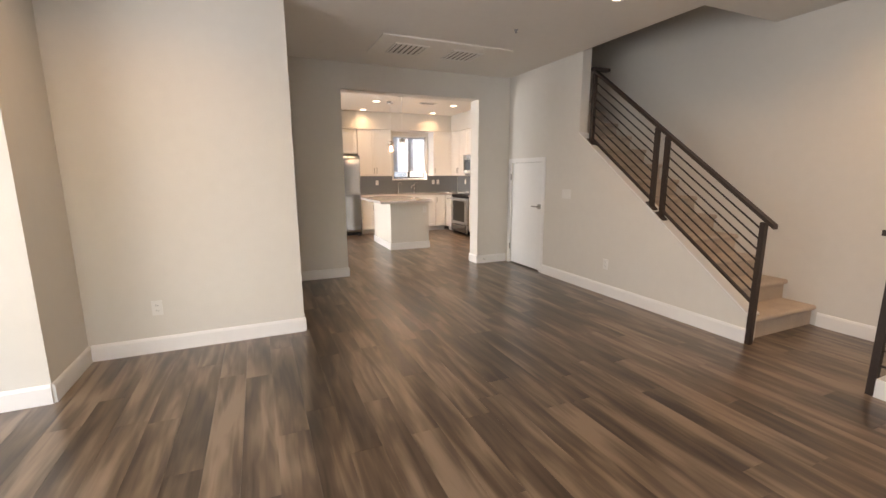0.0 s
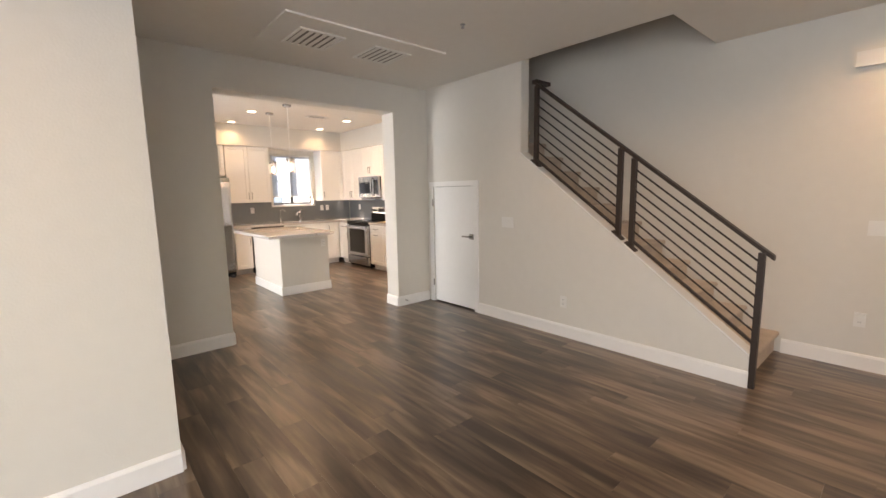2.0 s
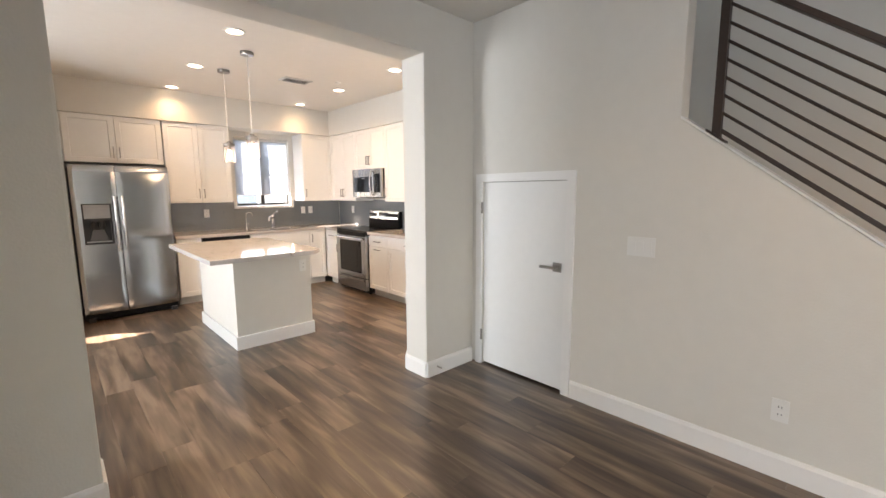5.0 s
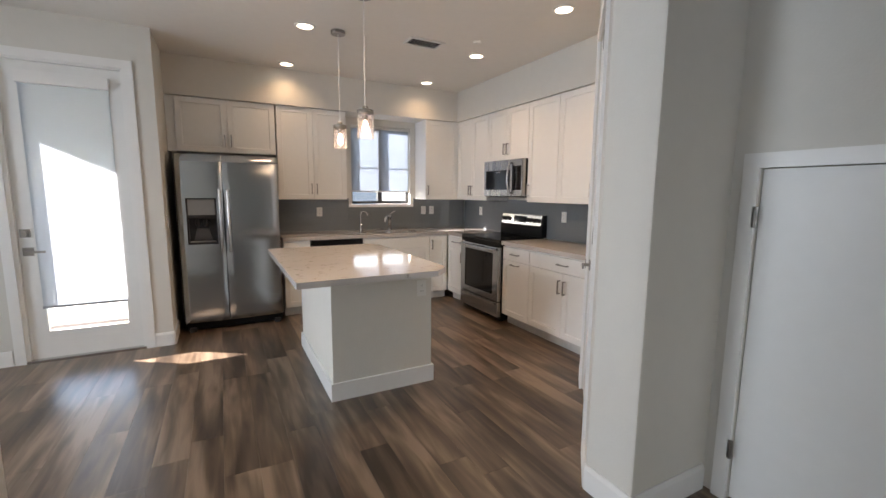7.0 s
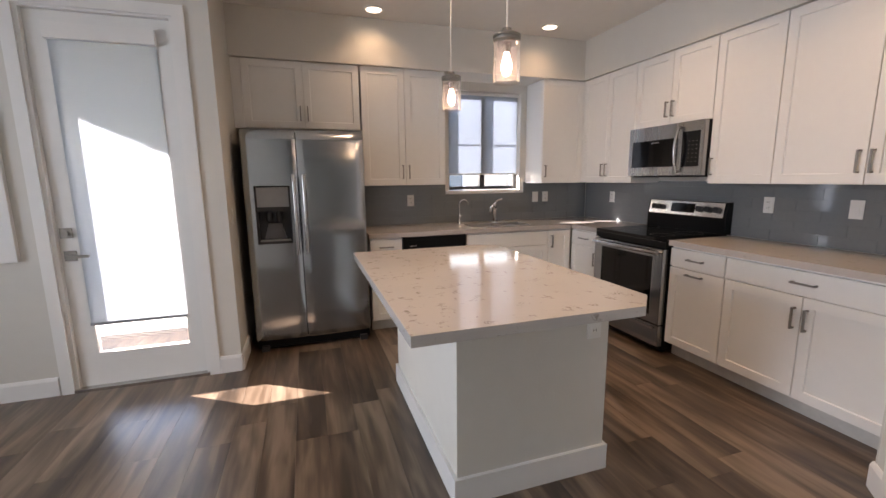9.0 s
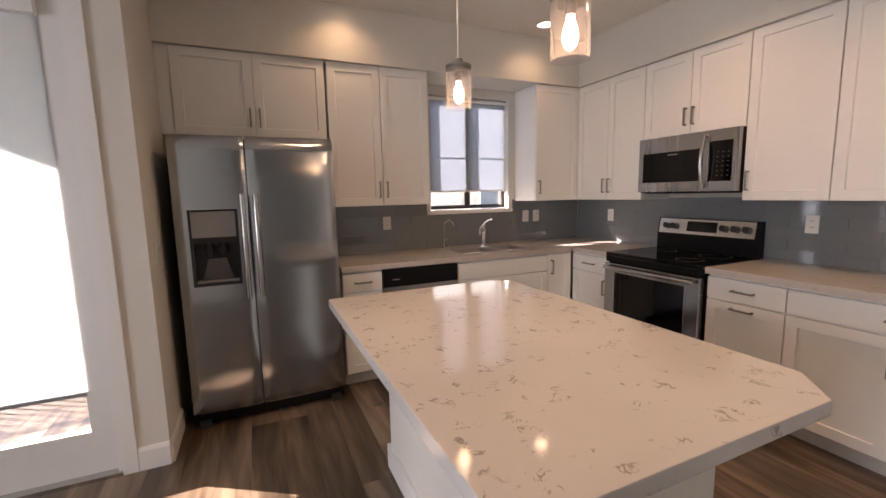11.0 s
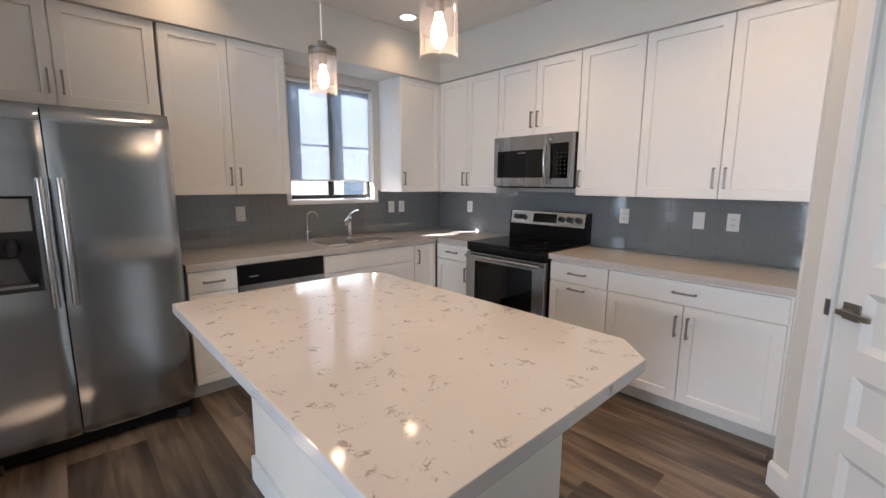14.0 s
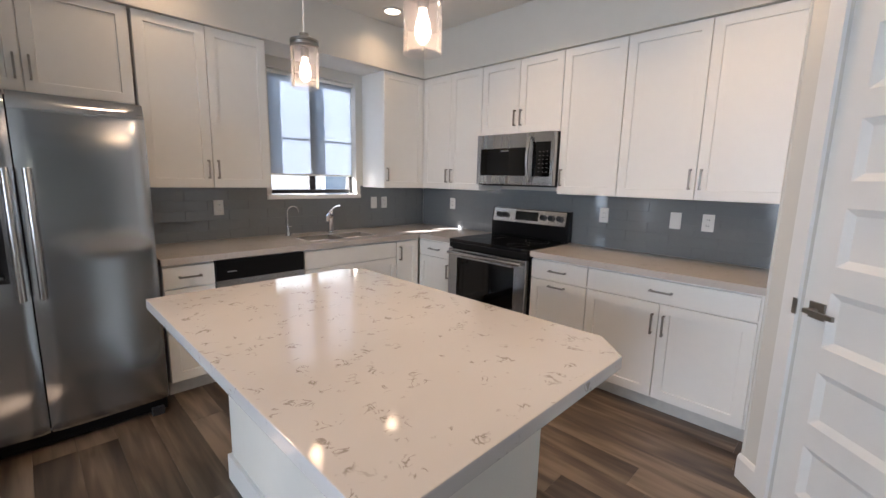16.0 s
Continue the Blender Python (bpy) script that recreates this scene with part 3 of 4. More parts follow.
part("cap", prism(B(), [(2.04, cap_z(2.04) + 0.001), (JAMB, cap_z(JAMB) + 0.001), (JAMB, cap_z(JAMB) + 0.014), (2.04, cap_z(2.04) + 0.014)], "x", 3.486, 3.624), M_TRIM, st, "white sloping cap", 0.003)


def rail_z(y):
    return 0.985 + 0.768 * (y - 2.016)


rl = thing("stair_railing", pose(0, 0, 0), "dark bronze iron stair railing with seven slim bars", "railing")
XR = 3.535


def slanted(y0, y1, zf, h, w):
    return prism(B(), [(y0, zf(y0)), (y1, zf(y1)), (y1, zf(y1) + h), (y0, zf(y0) + h)], "x", XR - w / 2, XR + w / 2)


part("newel_post", bx(B(), XR - 0.05, XR - 0.008, 2.012, 2.052, 0.0, rail_z(2.03)), M_IRON, rl, "", 0.003)
for y in (2.965, 3.085, 3.975):
    part("post", bx(B(), XR - 0.02, XR + 0.02, y - 0.02, y + 0.02, cap_z(y) + 0.0, rail_z(y)), M_IRON, rl, "", 0.003)
    part("base_plate", slanted(y - 0.045, y + 0.045, lambda v: cap_z(v) + 0.014, 0.012, 0.07), M_IRON, rl)
part("handrail", slanted(1.965, 4.01, rail_z, 0.034, 0.062), M_IRON, rl, "", 0.004)
part("handrail_end", bx(B(), XR - 0.03, XR + 0.20, 3.955, 4.015, rail_z(4.0) + 0.005, rail_z(4.0) + 0.04), M_IRON, rl, "", 0.003)
for y0, y1 in ((2.05, 2.947), (3.103, 3.957)):
    for k in range(8):
        if k == 0:
            part("bottom_rail", slanted(y0, y1, lambda v: bar_z(v) + 0.045, 0.026, 0.026), M_IRON, rl)
        else:
            f = k / 8
            part("bar", sweep(B(), [(XR, y, (bar_z(y) + 0.058) * (1 - f) + rail_z(y) * f) for y in (y0, y1)], 0.0075, 8), M_IRON, rl, smooth=True)

structure("curb", bx(B(), 3.345, 3.475, -2.7, 1.205, 0, 0.12), M_TRIM, "white painted low curb under the entry railing", "curb", 0.006)
r2 = thing("entry_railing", pose(0, 0, 0), "dark bronze iron guard railing on a white curb", "railing")
part("newel_post", bx(B(), 3.350, 3.390, 1.207, 1.247, 0, 1.0), M_IRON, r2, "", 0.003)
part("post", bx(B(), 3.350, 3.390, -0.6, -0.56, 0.12, 1.0), M_IRON, r2, "", 0.003)
part("handrail", bx(B(), 3.34, 3.40, -2.6, 1.30, 1.0, 1.034), M_IRON, r2, "", 0.004)
for k in range(8):
    part("bar", sweep(B(), [(3.37, -2.6, 0.20 + k * 0.1), (3.37, 1.21, 0.20 + k * 0.1)], 0.0075, 8), M_IRON, r2, smooth=True)

# ---- wall and ceiling fittings ----


def plate(m, label, gang=1, outlet=False, category="switch"):
    """A cover plate on a wall; local x along the wall, -y out of it, origin at its middle."""
    w = 0.07 + 0.046 * (gang - 1)
    t = thing("outlet" if outlet else "light_switch", m, label, category)
    part("cover_plate", bx(B(), -w / 2, w / 2, -0.006, 0.0, -0.0575, 0.0575), M_WHITEPLASTIC, t, "", 0.003)
    for g in range(gang):
        x = (g - (gang - 1) / 2) * 0.046
        if outlet:
            for z in (-0.02, 0.02):
                r = part("receptacle", bx(B(), x - 0.017, x + 0.017, -0.0085, -0.0055, z - 0.014, z + 0.014), M_WHITEPLASTIC, t, "", 0.002)
                part("slot", bx(bx(B(), x - 0.008, x - 0.005, -0.009, -0.0083, z - 0.004, z + 0.006), x + 0.005, x + 0.008, -0.009, -0.0083, z - 0.004, z + 0.006), M_SLOT, r)
        else:
            part("rocker", bx(B(), x - 0.016, x + 0.016, -0.010, -0.0055, -0.032, 0.032), M_WHITEPLASTIC, t, "", 0.002)
    return t


TILE_T = 0.011
plate(pose(3.49, 4.31, 1.115, 0, 0, -90), "white three-gang switch plate beside the closet door", 3)
plate(pose(3.49, 3.59, 0.355, 0, 0, -90), "white wall outlet low on the stair wall", 1, True, "outlet")
plate(pose(4.50, 1.48, 1.125, 0, 0, -90), "white four-gang switch plate by the entry", 4)
o = plate(pose(4.50, 1.57, 0.40, 0, 0, -90), "white wall outlet with a small plug-in", 1, True, "outlet")
part("plug_in", bx(B(), -0.03, 0.03, -0.045, -0.009, -0.005, 0.055), M_WHITEPLASTIC, o, "small white plug-in device", 0.004)
plate(pose(-0.844, 3.82, 0.358), "white wall outlet low on the living room wall", 1, True, "outlet")
plate(pose(2.59, 10.12 - TILE_T, 1.155), "white outlet in the grey tile splashback", 1, True, "outlet")
plate(pose(4.06, 10.12 - TILE_T, 1.16), "white switch in the grey tile splashback")
plate(pose(4.19, 10.12 - TILE_T, 1.16), "white outlet in the grey tile splashback", 1, True, "outlet")
for y in (9.64, 7.995, 7.28):
    plate(pose(4.757 - TILE_T, y, 1.16, 0, 0, -90), "white outlet in the grey tile splashback", 1, True, "outlet")
plate(pose(4.757 - TILE_T, 7.48, 1.16, 0, 0, -90), "white switch in the grey tile splashback")
plate(pose(2.74, 7.33, 0.72), "white outlet under the island overhang", 1, True, "outlet")

plate(pose(1.03, 9.22, 1.12, 0, 0, 90), "white light switch beside the refrigerator")
ds_ = thing("door_stop", pose(3.06, 5.664, 0.07), "small brass-tipped spring door stop on the baseboard", "door stop")
part("spring", tube(B(), (0, 0, 0), (0, -0.065, 0), 0.006, 10), M_NICKEL, ds_, smooth=True)
part("tip", tube(B(), (0, -0.065, 0), (0, -0.078, 0), 0.009, 10), M_WHITEPLASTIC, ds_, "white rubber tip")
ch = thing("door_chime", pose(4.50, 1.65, 2.385, 0, 0, -90), "white door chime box high on the wall", "door chime")
part("cover", bx(B(), -0.10, 0.10, -0.045, 0, -0.055, 0.055), M_WHITEPLASTIC, ch, "", 0.018)

cv = thing("return_air_panel", pose(0, 0, CEIL), "white ceiling panel with two return-air grilles", "ceiling vent")
part("panel", bx(B(), 1.20, 2.72, 4.43, 5.12, -0.014, 0.0), M_CEIL, cv, "", 0.002)
for x0 in (1.39, 2.07):
    g = part("grille_frame", cells("z", [x0, x0 + 0.02, x0 + 0.37, x0 + 0.39], [4.63, 4.655, 5.005, 5.03], {(1, 1)}, -0.024, -0.014), M_WHITEPLASTIC, cv)
    # grey sheet paints the shade of the duct behind the slats
    part("duct_shade", bx(B(), x0 + 0.02, x0 + 0.37, 4.655, 5.005, -0.0158, -0.0142), M_VENTDARK, g)
    for k in range(6):
        bm = bx(B(), -0.016, 0.016, 4.655, 5.005, -0.001, 0.001)
        bm.transform(pose(x0 + 0.05 + k * 0.058, 0, -0.022, 0, 6))
        part("slat", bm, M_WHITEPLASTIC, g)
kv = thing("supply_vent", pose(3.19, 8.25, CEIL), "white louvred ceiling supply vent", "ceiling vent")
part("frame", bx(bx(bx(bx(B(), -0.17, 0.17, -0.10, -0.075, -0.012, 0), -0.17, 0.17, 0.075, 0.10, -0.012, 0), -0.17, -0.145, -0.075, 0.075, -0.012, 0), 0.145, 0.17, -0.075, 0.075, -0.012, 0), M_WHITEPLASTIC, kv, "", 0.003)
# dark sheet in place of the unlit duct mouth
part("duct_shade", bx(B(), -0.145, 0.145, -0.075, 0.075, -0.003, -0.001), M_DARKPLASTIC, kv)
for k in range(10):
    bm = bx(B(), -0.011, 0.011, -0.075, 0.075, -0.0008, 0.0008)
    bm.transform(pose(-0.13 + k * 0.029, 0, -0.008, 0, -40))
    part("slat", bm, M_WHITEPLASTIC, kv)
sp = thing("sprinkler_head", pose(2.376, 3.84, CEIL), "small grey sprinkler head in the ceiling", "sprinkler")
part("body", lathe(B(), 0, 0, [(0.0, -0.03), (0.012, -0.03), (0.012, -0.02), (0.008, -0.01), (0.02, -0.004), (0.02, 0)]), M_GREYPLASTIC, sp)
sd = thing("sprinkler_head", pose(3.60, 8.00, CEIL), "small white sprinkler cover in the kitchen ceiling", "sprinkler")
part("body", lathe(B(), 0, 0, [(0.0, -0.012), (0.03, -0.012), (0.035, 0)]), M_WHITEPLASTIC, sd)

CANS = [(2.17, 8.38), (2.18, 9.55), (3.80, 8.33), (3.815, 9.50), (3.797, 7.118), (2.17, 7.12), (2.70, 2.85), (-0.75, 2.75), (-0.75, 0.6), (4.02, 1.15), (2.70, 0.4)]
can = thing("recessed_light", pose(*CANS[0], CEIL), "round recessed ceiling light with a white trim, lit", "ceiling light", "recessed ceiling lights")
part("trim_ring", lathe(B(), 0, 0, [(0.085, 0.0), (0.083, -0.006), (0.066, -0.008), (0.062, -0.003)]), M_WHITEPLASTIC, can, smooth=True)
part("lens", lathe(B(), 0, 0, [(0.0005, -0.004), (0.063, -0.004)]), M_LENS, can, "glowing lens")
for k, (x, y) in enumerate(CANS):
    if k:
        copy_thing(can, pose(x, y, CEIL))
    area_lamp("can_glow", (x, y, CEIL - 0.02), (x, y, 0), 0.11, 0, (0.145 if y > 9 else 0.45) if y > 5 else (0.55 if x > 4 else 0.34), WARM, True, 128 if y > 5 else 150)

for x, y in ((2.435, 8.36), (2.42, 7.59)):
    pd = thing("pendant_light", pose(x, y, 0), "clear glass cylinder pendant with a nickel cap, lit", "pendant light", "pendants over the island")
    part("canopy", lathe(B(), 0, 0, [(0.0, CEIL - 0.028), (0.058, CEIL - 0.028), (0.06, CEIL - 0.02), (0.06, CEIL)]), M_NICKEL, pd, smooth=True)
    part("cord", tube(B(), (0, 0, 2.0), (0, 0, CEIL - 0.028), 0.004, 8), M_WHITEPLASTIC, pd, "pale cord")
    part("cap", lathe(B(), 0, 0, [(0.0, 2.012), (0.02, 2.012), (0.022, 1.995), (0.048, 1.990), (0.054, 1.985), (0.060, 1.984), (0.060, 1.976), (0.054, 1.975), (0.054, 1.969), (0.060, 1.968), (0.060, 1.960), (0.054, 1.958), (0.054, 1.95), (0.0, 1.95)]), M_NICKEL, pd, smooth=True)
    g = part("shade", lathe(B(), 0, 0, [(0.046, 1.962), (0.056, 1.955), (0.058, 1.95), (0.058, 1.80), (0.058, 1.787)], 32), M_PENDGLASS, pd, "clear glass shade", smooth=True)
    g.visible_shadow = False
    part("socket", tube(B(), (0, 0, 1.915), (0, 0, 1.955), 0.018, 12), M_NICKEL, pd, smooth=True)
    part("bulb", lathe(B(), 0, 0, [(0.0, 1.815), (0.010, 1.818), (0.020, 1.83), (0.025, 1.85), (0.022, 1.875), (0.014, 1.90), (0.012, 1.915)], 16), M_BULB, pd, "glowing bulb", smooth=True)
    pl = new("pendant_glow", bpy.data.lights.new("pendant_glow", "POINT"))
    pl.data.energy, pl.data.color, pl.data.shadow_soft_size = 0.10, WARM, 0.03
    pl.location = (x, y, 1.78)

# ---- kitchen cabinets ----
# local frame of a cabinet: x along its front, y into the wall, z up; doors stand at y from -0.019 to 0


def nested(rings):
    """One closed panel front out of rectangles (x0, x1, y, z0, z1) set one inside the other, from the back edge to the field."""
    bm = B()
    loops = [[bm.verts.new(v) for v in ((a, y, c), (b, y, c), (b, y, d), (a, y, d))] for a, b, y, c, d in rings]
    bm.faces.new(loops[0][::-1])
    for p, q in zip(loops, loops[1:]):
        for i in range(4):
            bm.faces.new((p[i], p[(i + 1) % 4], q[(i + 1) % 4], q[i]))
    bm.faces.new(loops[-1])
    bmesh.ops.recalc_face_normals(bm, faces=bm.faces)
    return bm


def shaker(parent, x0, x1, z0, z1, name="door", rail=0.057):
    g = 0.0023
    x0, x1, z0, z1 = x0 + g, x1 - g, z0 + g, z1 - g
    rings = []
    for m, y in ((0, -0.001), (0, -0.0185), (0.0015, -0.020), (rail, -0.020), (rail + 0.003, -0.0105)):
        rings.append((x0 + m, x1 - m, y, z0 + m, z1 - m))
    bm = nested(rings)
    return part(name, bm, M_CAB, parent)


def slab_front(parent, x0, x1, z0, z1, name="drawer_front"):
    g = 0.0023
    return part(name, bx(B(), x0 + g, x1 - g, -0.020, -0.001, z0 + g, z1 - g), M_CAB, parent, "", 0.0015)


def pull(parent, x, z, upright, length=0.125):
    h = length / 2
    bm = B()
    if upright:
        bx(bm, x - 0.005, x + 0.005, -0.054, -0.044, z - h, z + h)
        bx(bm, x - 0.005, x + 0.005, -0.045, -0.019, z - h, z - h + 0.010), bx(bm, x - 0.005, x + 0.005, -0.045, -0.019, z + h - 0.010, z + h)
    else:
        bx(bm, x - h, x + h, -0.054, -0.044, z - 0.005, z + 0.005)
        bx(bm, x - h, x - h + 0.010, -0.045, -0.019, z - 0.005, z + 0.005), bx(bm, x + h - 0.010, x + h, -0.045, -0.019, z - 0.005, z + 0.005)
    part("handle", bm, M_NICKEL, parent, "brushed nickel bar handle")


def wall_cabinet(m, w, z0, z1, depth, doors, handles, label):
    t = thing("wall_cabinet", m, label, "cabinet", "white wall cabinets")
    part("body", bx(B(), 0, w, 0, depth, z0, z1), M_CAB, t, "", 0.001)
    cuts = [w * i / doors for i in range(doors + 1)]
    for i in range(doors):
        d = shaker(t, cuts[i], cuts[i + 1], z0, z1)
        hx = cuts[i] + 0.030 if handles[i] == "l" else cuts[i + 1] - 0.030
        pull(d, hx, z0 + 0.125, True)
    return t


BY, RX = 9.79, 4.445                                   # fronts of the wall-cabinet bodies
UB, UT = 1.318, 2.368
wall_cabinet(pose(1.107, BY, 0), 0.955, 1.815, UT, 0.328, 2, "rl", "white shaker cabinet with two doors above the refrigerator")
wall_cabinet(pose(2.075, BY, 0), 0.79, UB, UT, 0.328, 2, "rl", "tall white shaker wall cabinet with two doors")
wall_cabinet(pose(3.935, BY, 0), 0.485, UB, UT, 0.328, 1, "l", "narrow white shaker wall cabinet in the corner")
R = lambda y: pose(RX, y, 0, 0, 0, -90)
wall_cabinet(R(9.765), 0.745, UB, UT, 0.31, 2, "rl", "white shaker wall cabinet with two doors by the corner")
wall_cabinet(R(9.018), 0.772, 1.79, UT, 0.31, 2, "rl", "short white shaker cabinet above the microwave")
wall_cabinet(R(8.244), 0.455, UB, UT, 0.31, 1, "l", "white single-door shaker wall cabinet beside the microwave")
wall_cabinet(R(7.787), 0.960, UB, UT, 0.31, 2, "rl", "wide white shaker wall cabinet with two doors")
tagged(mesh_ob("filler_strip", bx(B(), 1.031, 1.106, BY - 0.002, BY + 0.02, 1.815, UT), M_CAB), "white filler between the wall and the refrigerator cabinet", "filler")
tagged(mesh_ob("filler_strip", bx(B(), 4.42, 4.44, 9.768, 9.79, UB, UT), M_CAB), "white corner filler between the wall cabinets", "filler")


def base_cabinet(m, w, layout, label, depth=0.62):
    """layout: rows (kind, x0, x1, z0, z1, handle) where handle is None or (x, z, upright)."""
    t = thing("base_cabinet", m, label, "cabinet", "white base cabinets")
    part("body", bx(B(), 0, w, 0, depth, 0.105, 0.864), M_CAB, t)
    part("toe_kick", bx(B(), 0, w, 0.065, 0.09, 0.0, 0.105), M_TOE, t, "recessed toe kick")
    for kind, x0, x1, z0, z1, hd in layout:
        d = shaker(t, x0, x1, z0, z1) if kind == "door" else slab_front(t, x0, x1, z0, z1)
        if hd:
            pull(d, *hd)
    return t


FY, FX = 9.50, 4.15                                    # fronts of the base-cabinet bodies
ZD0, ZD1, ZL0, ZL1 = 0.715, 0.850, 0.110, 0.708
base_cabinet(pose(2.062, FY, 0), 0.288, [("drawer", 0, 0.288, ZD0, ZD1, (0.144, 0.782, False)), ("door", 0, 0.288, ZL0, ZL1, (0.255, 0.60, True))], "narrow white base cabinet beside the refrigerator")
base_cabinet(pose(2.968, FY, 0), 0.885, [("drawer", 0, 0.885, ZD0, ZD1, None), ("door", 0, 0.4425, ZL0, ZL1, (0.41, 0.60, True)), ("door", 0.4425, 0.885, ZL0, ZL1, (0.475, 0.60, True))], "white sink base cabinet with a false drawer front")
base_cabinet(pose(3.855, FY, 0), 0.275, [("door", 0, 0.255, ZL0, ZD1, (0.035, 0.74, True))], "white corner base cabinet with one tall door")
RB = lambda y: pose(FX, y, 0, 0, 0, -90)
base_cabinet(RB(9.478), 0.418, [("drawer", 0, 0.418, ZD0, ZD1, (0.209, 0.782, False)), ("door", 0, 0.418, ZL0, ZL1, (0.385, 0.60, True))], "white base cabinet between the corner and the range", 0.60)
base_cabinet(RB(8.242), 0.437, [("drawer", 0, 0.437, ZD0, ZD1, (0.218, 0.782, False)), ("door", 0, 0.437, ZL0, ZL1, (0.218, 0.672, False))], "white base cabinet with a drawer and a pull-out", 0.60)
base_cabinet(RB(7.803), 0.975, [("drawer", 0, 0.935, ZD0, ZD1, (0.46, 0.782, False)), ("door", 0, 0.4600, ZL0, ZL1, (0.428, 0.58, True)), ("door", 0.4600, 0.935, ZL0, ZL1, (0.492, 0.58, True))], "wide white base cabinet with a drawer over two doors", 0.60)

CT0, CT1 = 0.865, 0.905
SX0, SX1, SY0, SY1 = 3.095, 3.735, 9.60, 9.895
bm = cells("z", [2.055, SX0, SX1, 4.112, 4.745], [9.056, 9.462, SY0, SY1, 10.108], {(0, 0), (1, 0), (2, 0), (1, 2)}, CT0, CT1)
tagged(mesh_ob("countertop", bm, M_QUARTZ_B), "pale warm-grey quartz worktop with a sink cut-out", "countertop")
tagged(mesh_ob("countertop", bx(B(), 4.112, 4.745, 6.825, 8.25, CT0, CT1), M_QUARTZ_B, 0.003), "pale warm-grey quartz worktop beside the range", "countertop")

sk = thing("sink", pose(0, 0, 0), "double-bowl stainless undermount sink", "sink")
mid = 3.415
for x0, x1 in ((SX0, mid - 0.008), (mid + 0.008, SX1)):
    bm = bx(bx(B(), x0 - 0.003, x1 + 0.003, SY0, SY1, 0.70, 0.705), x0 - 0.003, x0 + 0.003, SY0, SY1, 0.705, 0.9035)
    bx(bm, x1 - 0.003, x1 + 0.003, SY0, SY1, 0.705, 0.9035), bx(bm, x0, x1, SY0 - 0.003, SY0 + 0.003, 0.705, 0.9035), bx(bm, x0, x1, SY1 - 0.003, SY1 + 0.003, 0.705, 0.9035)
    bw = part("bowl", bm, M_SINK, sk)
    part("drain", lathe(B(), (x0 + x1) / 2, (SY0 + SY1) / 2, [(0.0, 0.7065), (0.04, 0.7065), (0.045, 0.705)]), M_CHROME, bw)
part("divider", bx(B(), mid - 0.0075, mid + 0.0075, SY0, SY1, 0.705, 0.896), M_STEEL_H, sk, "", 0.003)

fc = thing("faucet", pose(3.50, 10.0, CT1, 0, 0, -38), "chrome single-lever kitchen faucet", "faucet")
part("base", lathe(B(), 0, 0, [(0.0, 0.0), (0.030, 0.0), (0.030, 0.008), (0.024, 0.014), (0.022, 0.12), (0.026, 0.13), (0.027, 0.185), (0.020, 0.20), (0.0, 0.203)]), M_CHROME, fc, smooth=True)
part("spout", sweep(B(), [(0, 0, 0.135), (0, -0.05, 0.165), (0, -0.10, 0.18), (0, -0.15, 0.175), (0, -0.185, 0.15), (0, -0.195, 0.12)], 0.0165), M_CHROME, fc, smooth=True)
part("handle", sweep(B(), [(0, 0, 0.195), (0.02, 0.0, 0.222), (0.055, -0.01, 0.243), (0.09, -0.015, 0.25)], 0.008), M_CHROME, fc, smooth=True)
wt = thing("water_tap", pose(3.10, 10.02, CT1), "slim chrome gooseneck filtered-water tap", "faucet")
part("base", lathe(B(), 0, 0, [(0.0, 0.0), (0.02, 0.0), (0.018, 0.02), (0.010, 0.03), (0.010, 0.09), (0.0, 0.09)]), M_CHROME, wt, smooth=True)
part("neck", sweep(B(), [(0, 0, 0.08), (0, 0, 0.20)] + [(0.0 + 0.045 - 0.045 * math.cos(a), -0.02 * math.sin(a / 2), 0.20 + 0.05 * math.sin(a)) for a in (0.4, 0.8, 1.2, 1.6, 2.0, 2.4, 2.8)] + [(0.092, -0.02, 0.195)], 0.005), M_CHROME, wt, smooth=True)
part("handle", sweep(B(), [(0, 0, 0.075), (0.03, -0.01, 0.08)], 0.004), M_CHROME, wt, smooth=True)

# dishwasher
dw = thing("dishwasher", pose(2.352, FY, 0), "stainless dishwasher with a black control panel", "dishwasher")
part("body", bx(B(), 0.0, 0.612, 0.0, 0.60, 0.10, 0.862), M_BLACK, dw)
part("control_panel", bx(B(), 0.004, 0.608, -0.030, 0.0, 0.725, 0.858), M_BLACK, dw, "black control panel", 0.006)
part("door", bx(B(), 0.004, 0.608, -0.026, 0.0, 0.115, 0.722), M_STEEL, dw, "stainless door", 0.004)
part("badge", bx(B(), 0.07, 0.13, -0.0312, -0.0298, 0.775, 0.782), M_GREYPLASTIC, dw)
part("kick_plate", bx(B(), 0.01, 0.60, 0.04, 0.06, 0.0, 0.10), M_BLACK, dw)

# ---- refrigerator ----
fr = thing("refrigerator", pose(1.107, 9.33, 0), "stainless side-by-side refrigerator with an ice and water dispenser", "refrigerator")
FW, FH, SP = 0.913, 1.765, 0.395
part("body", bx(B(), 0.004, FW - 0.004, 0.075, 0.76, 0.03, FH - 0.015), M_BLACK, fr, "black cabinet sides", 0.004)


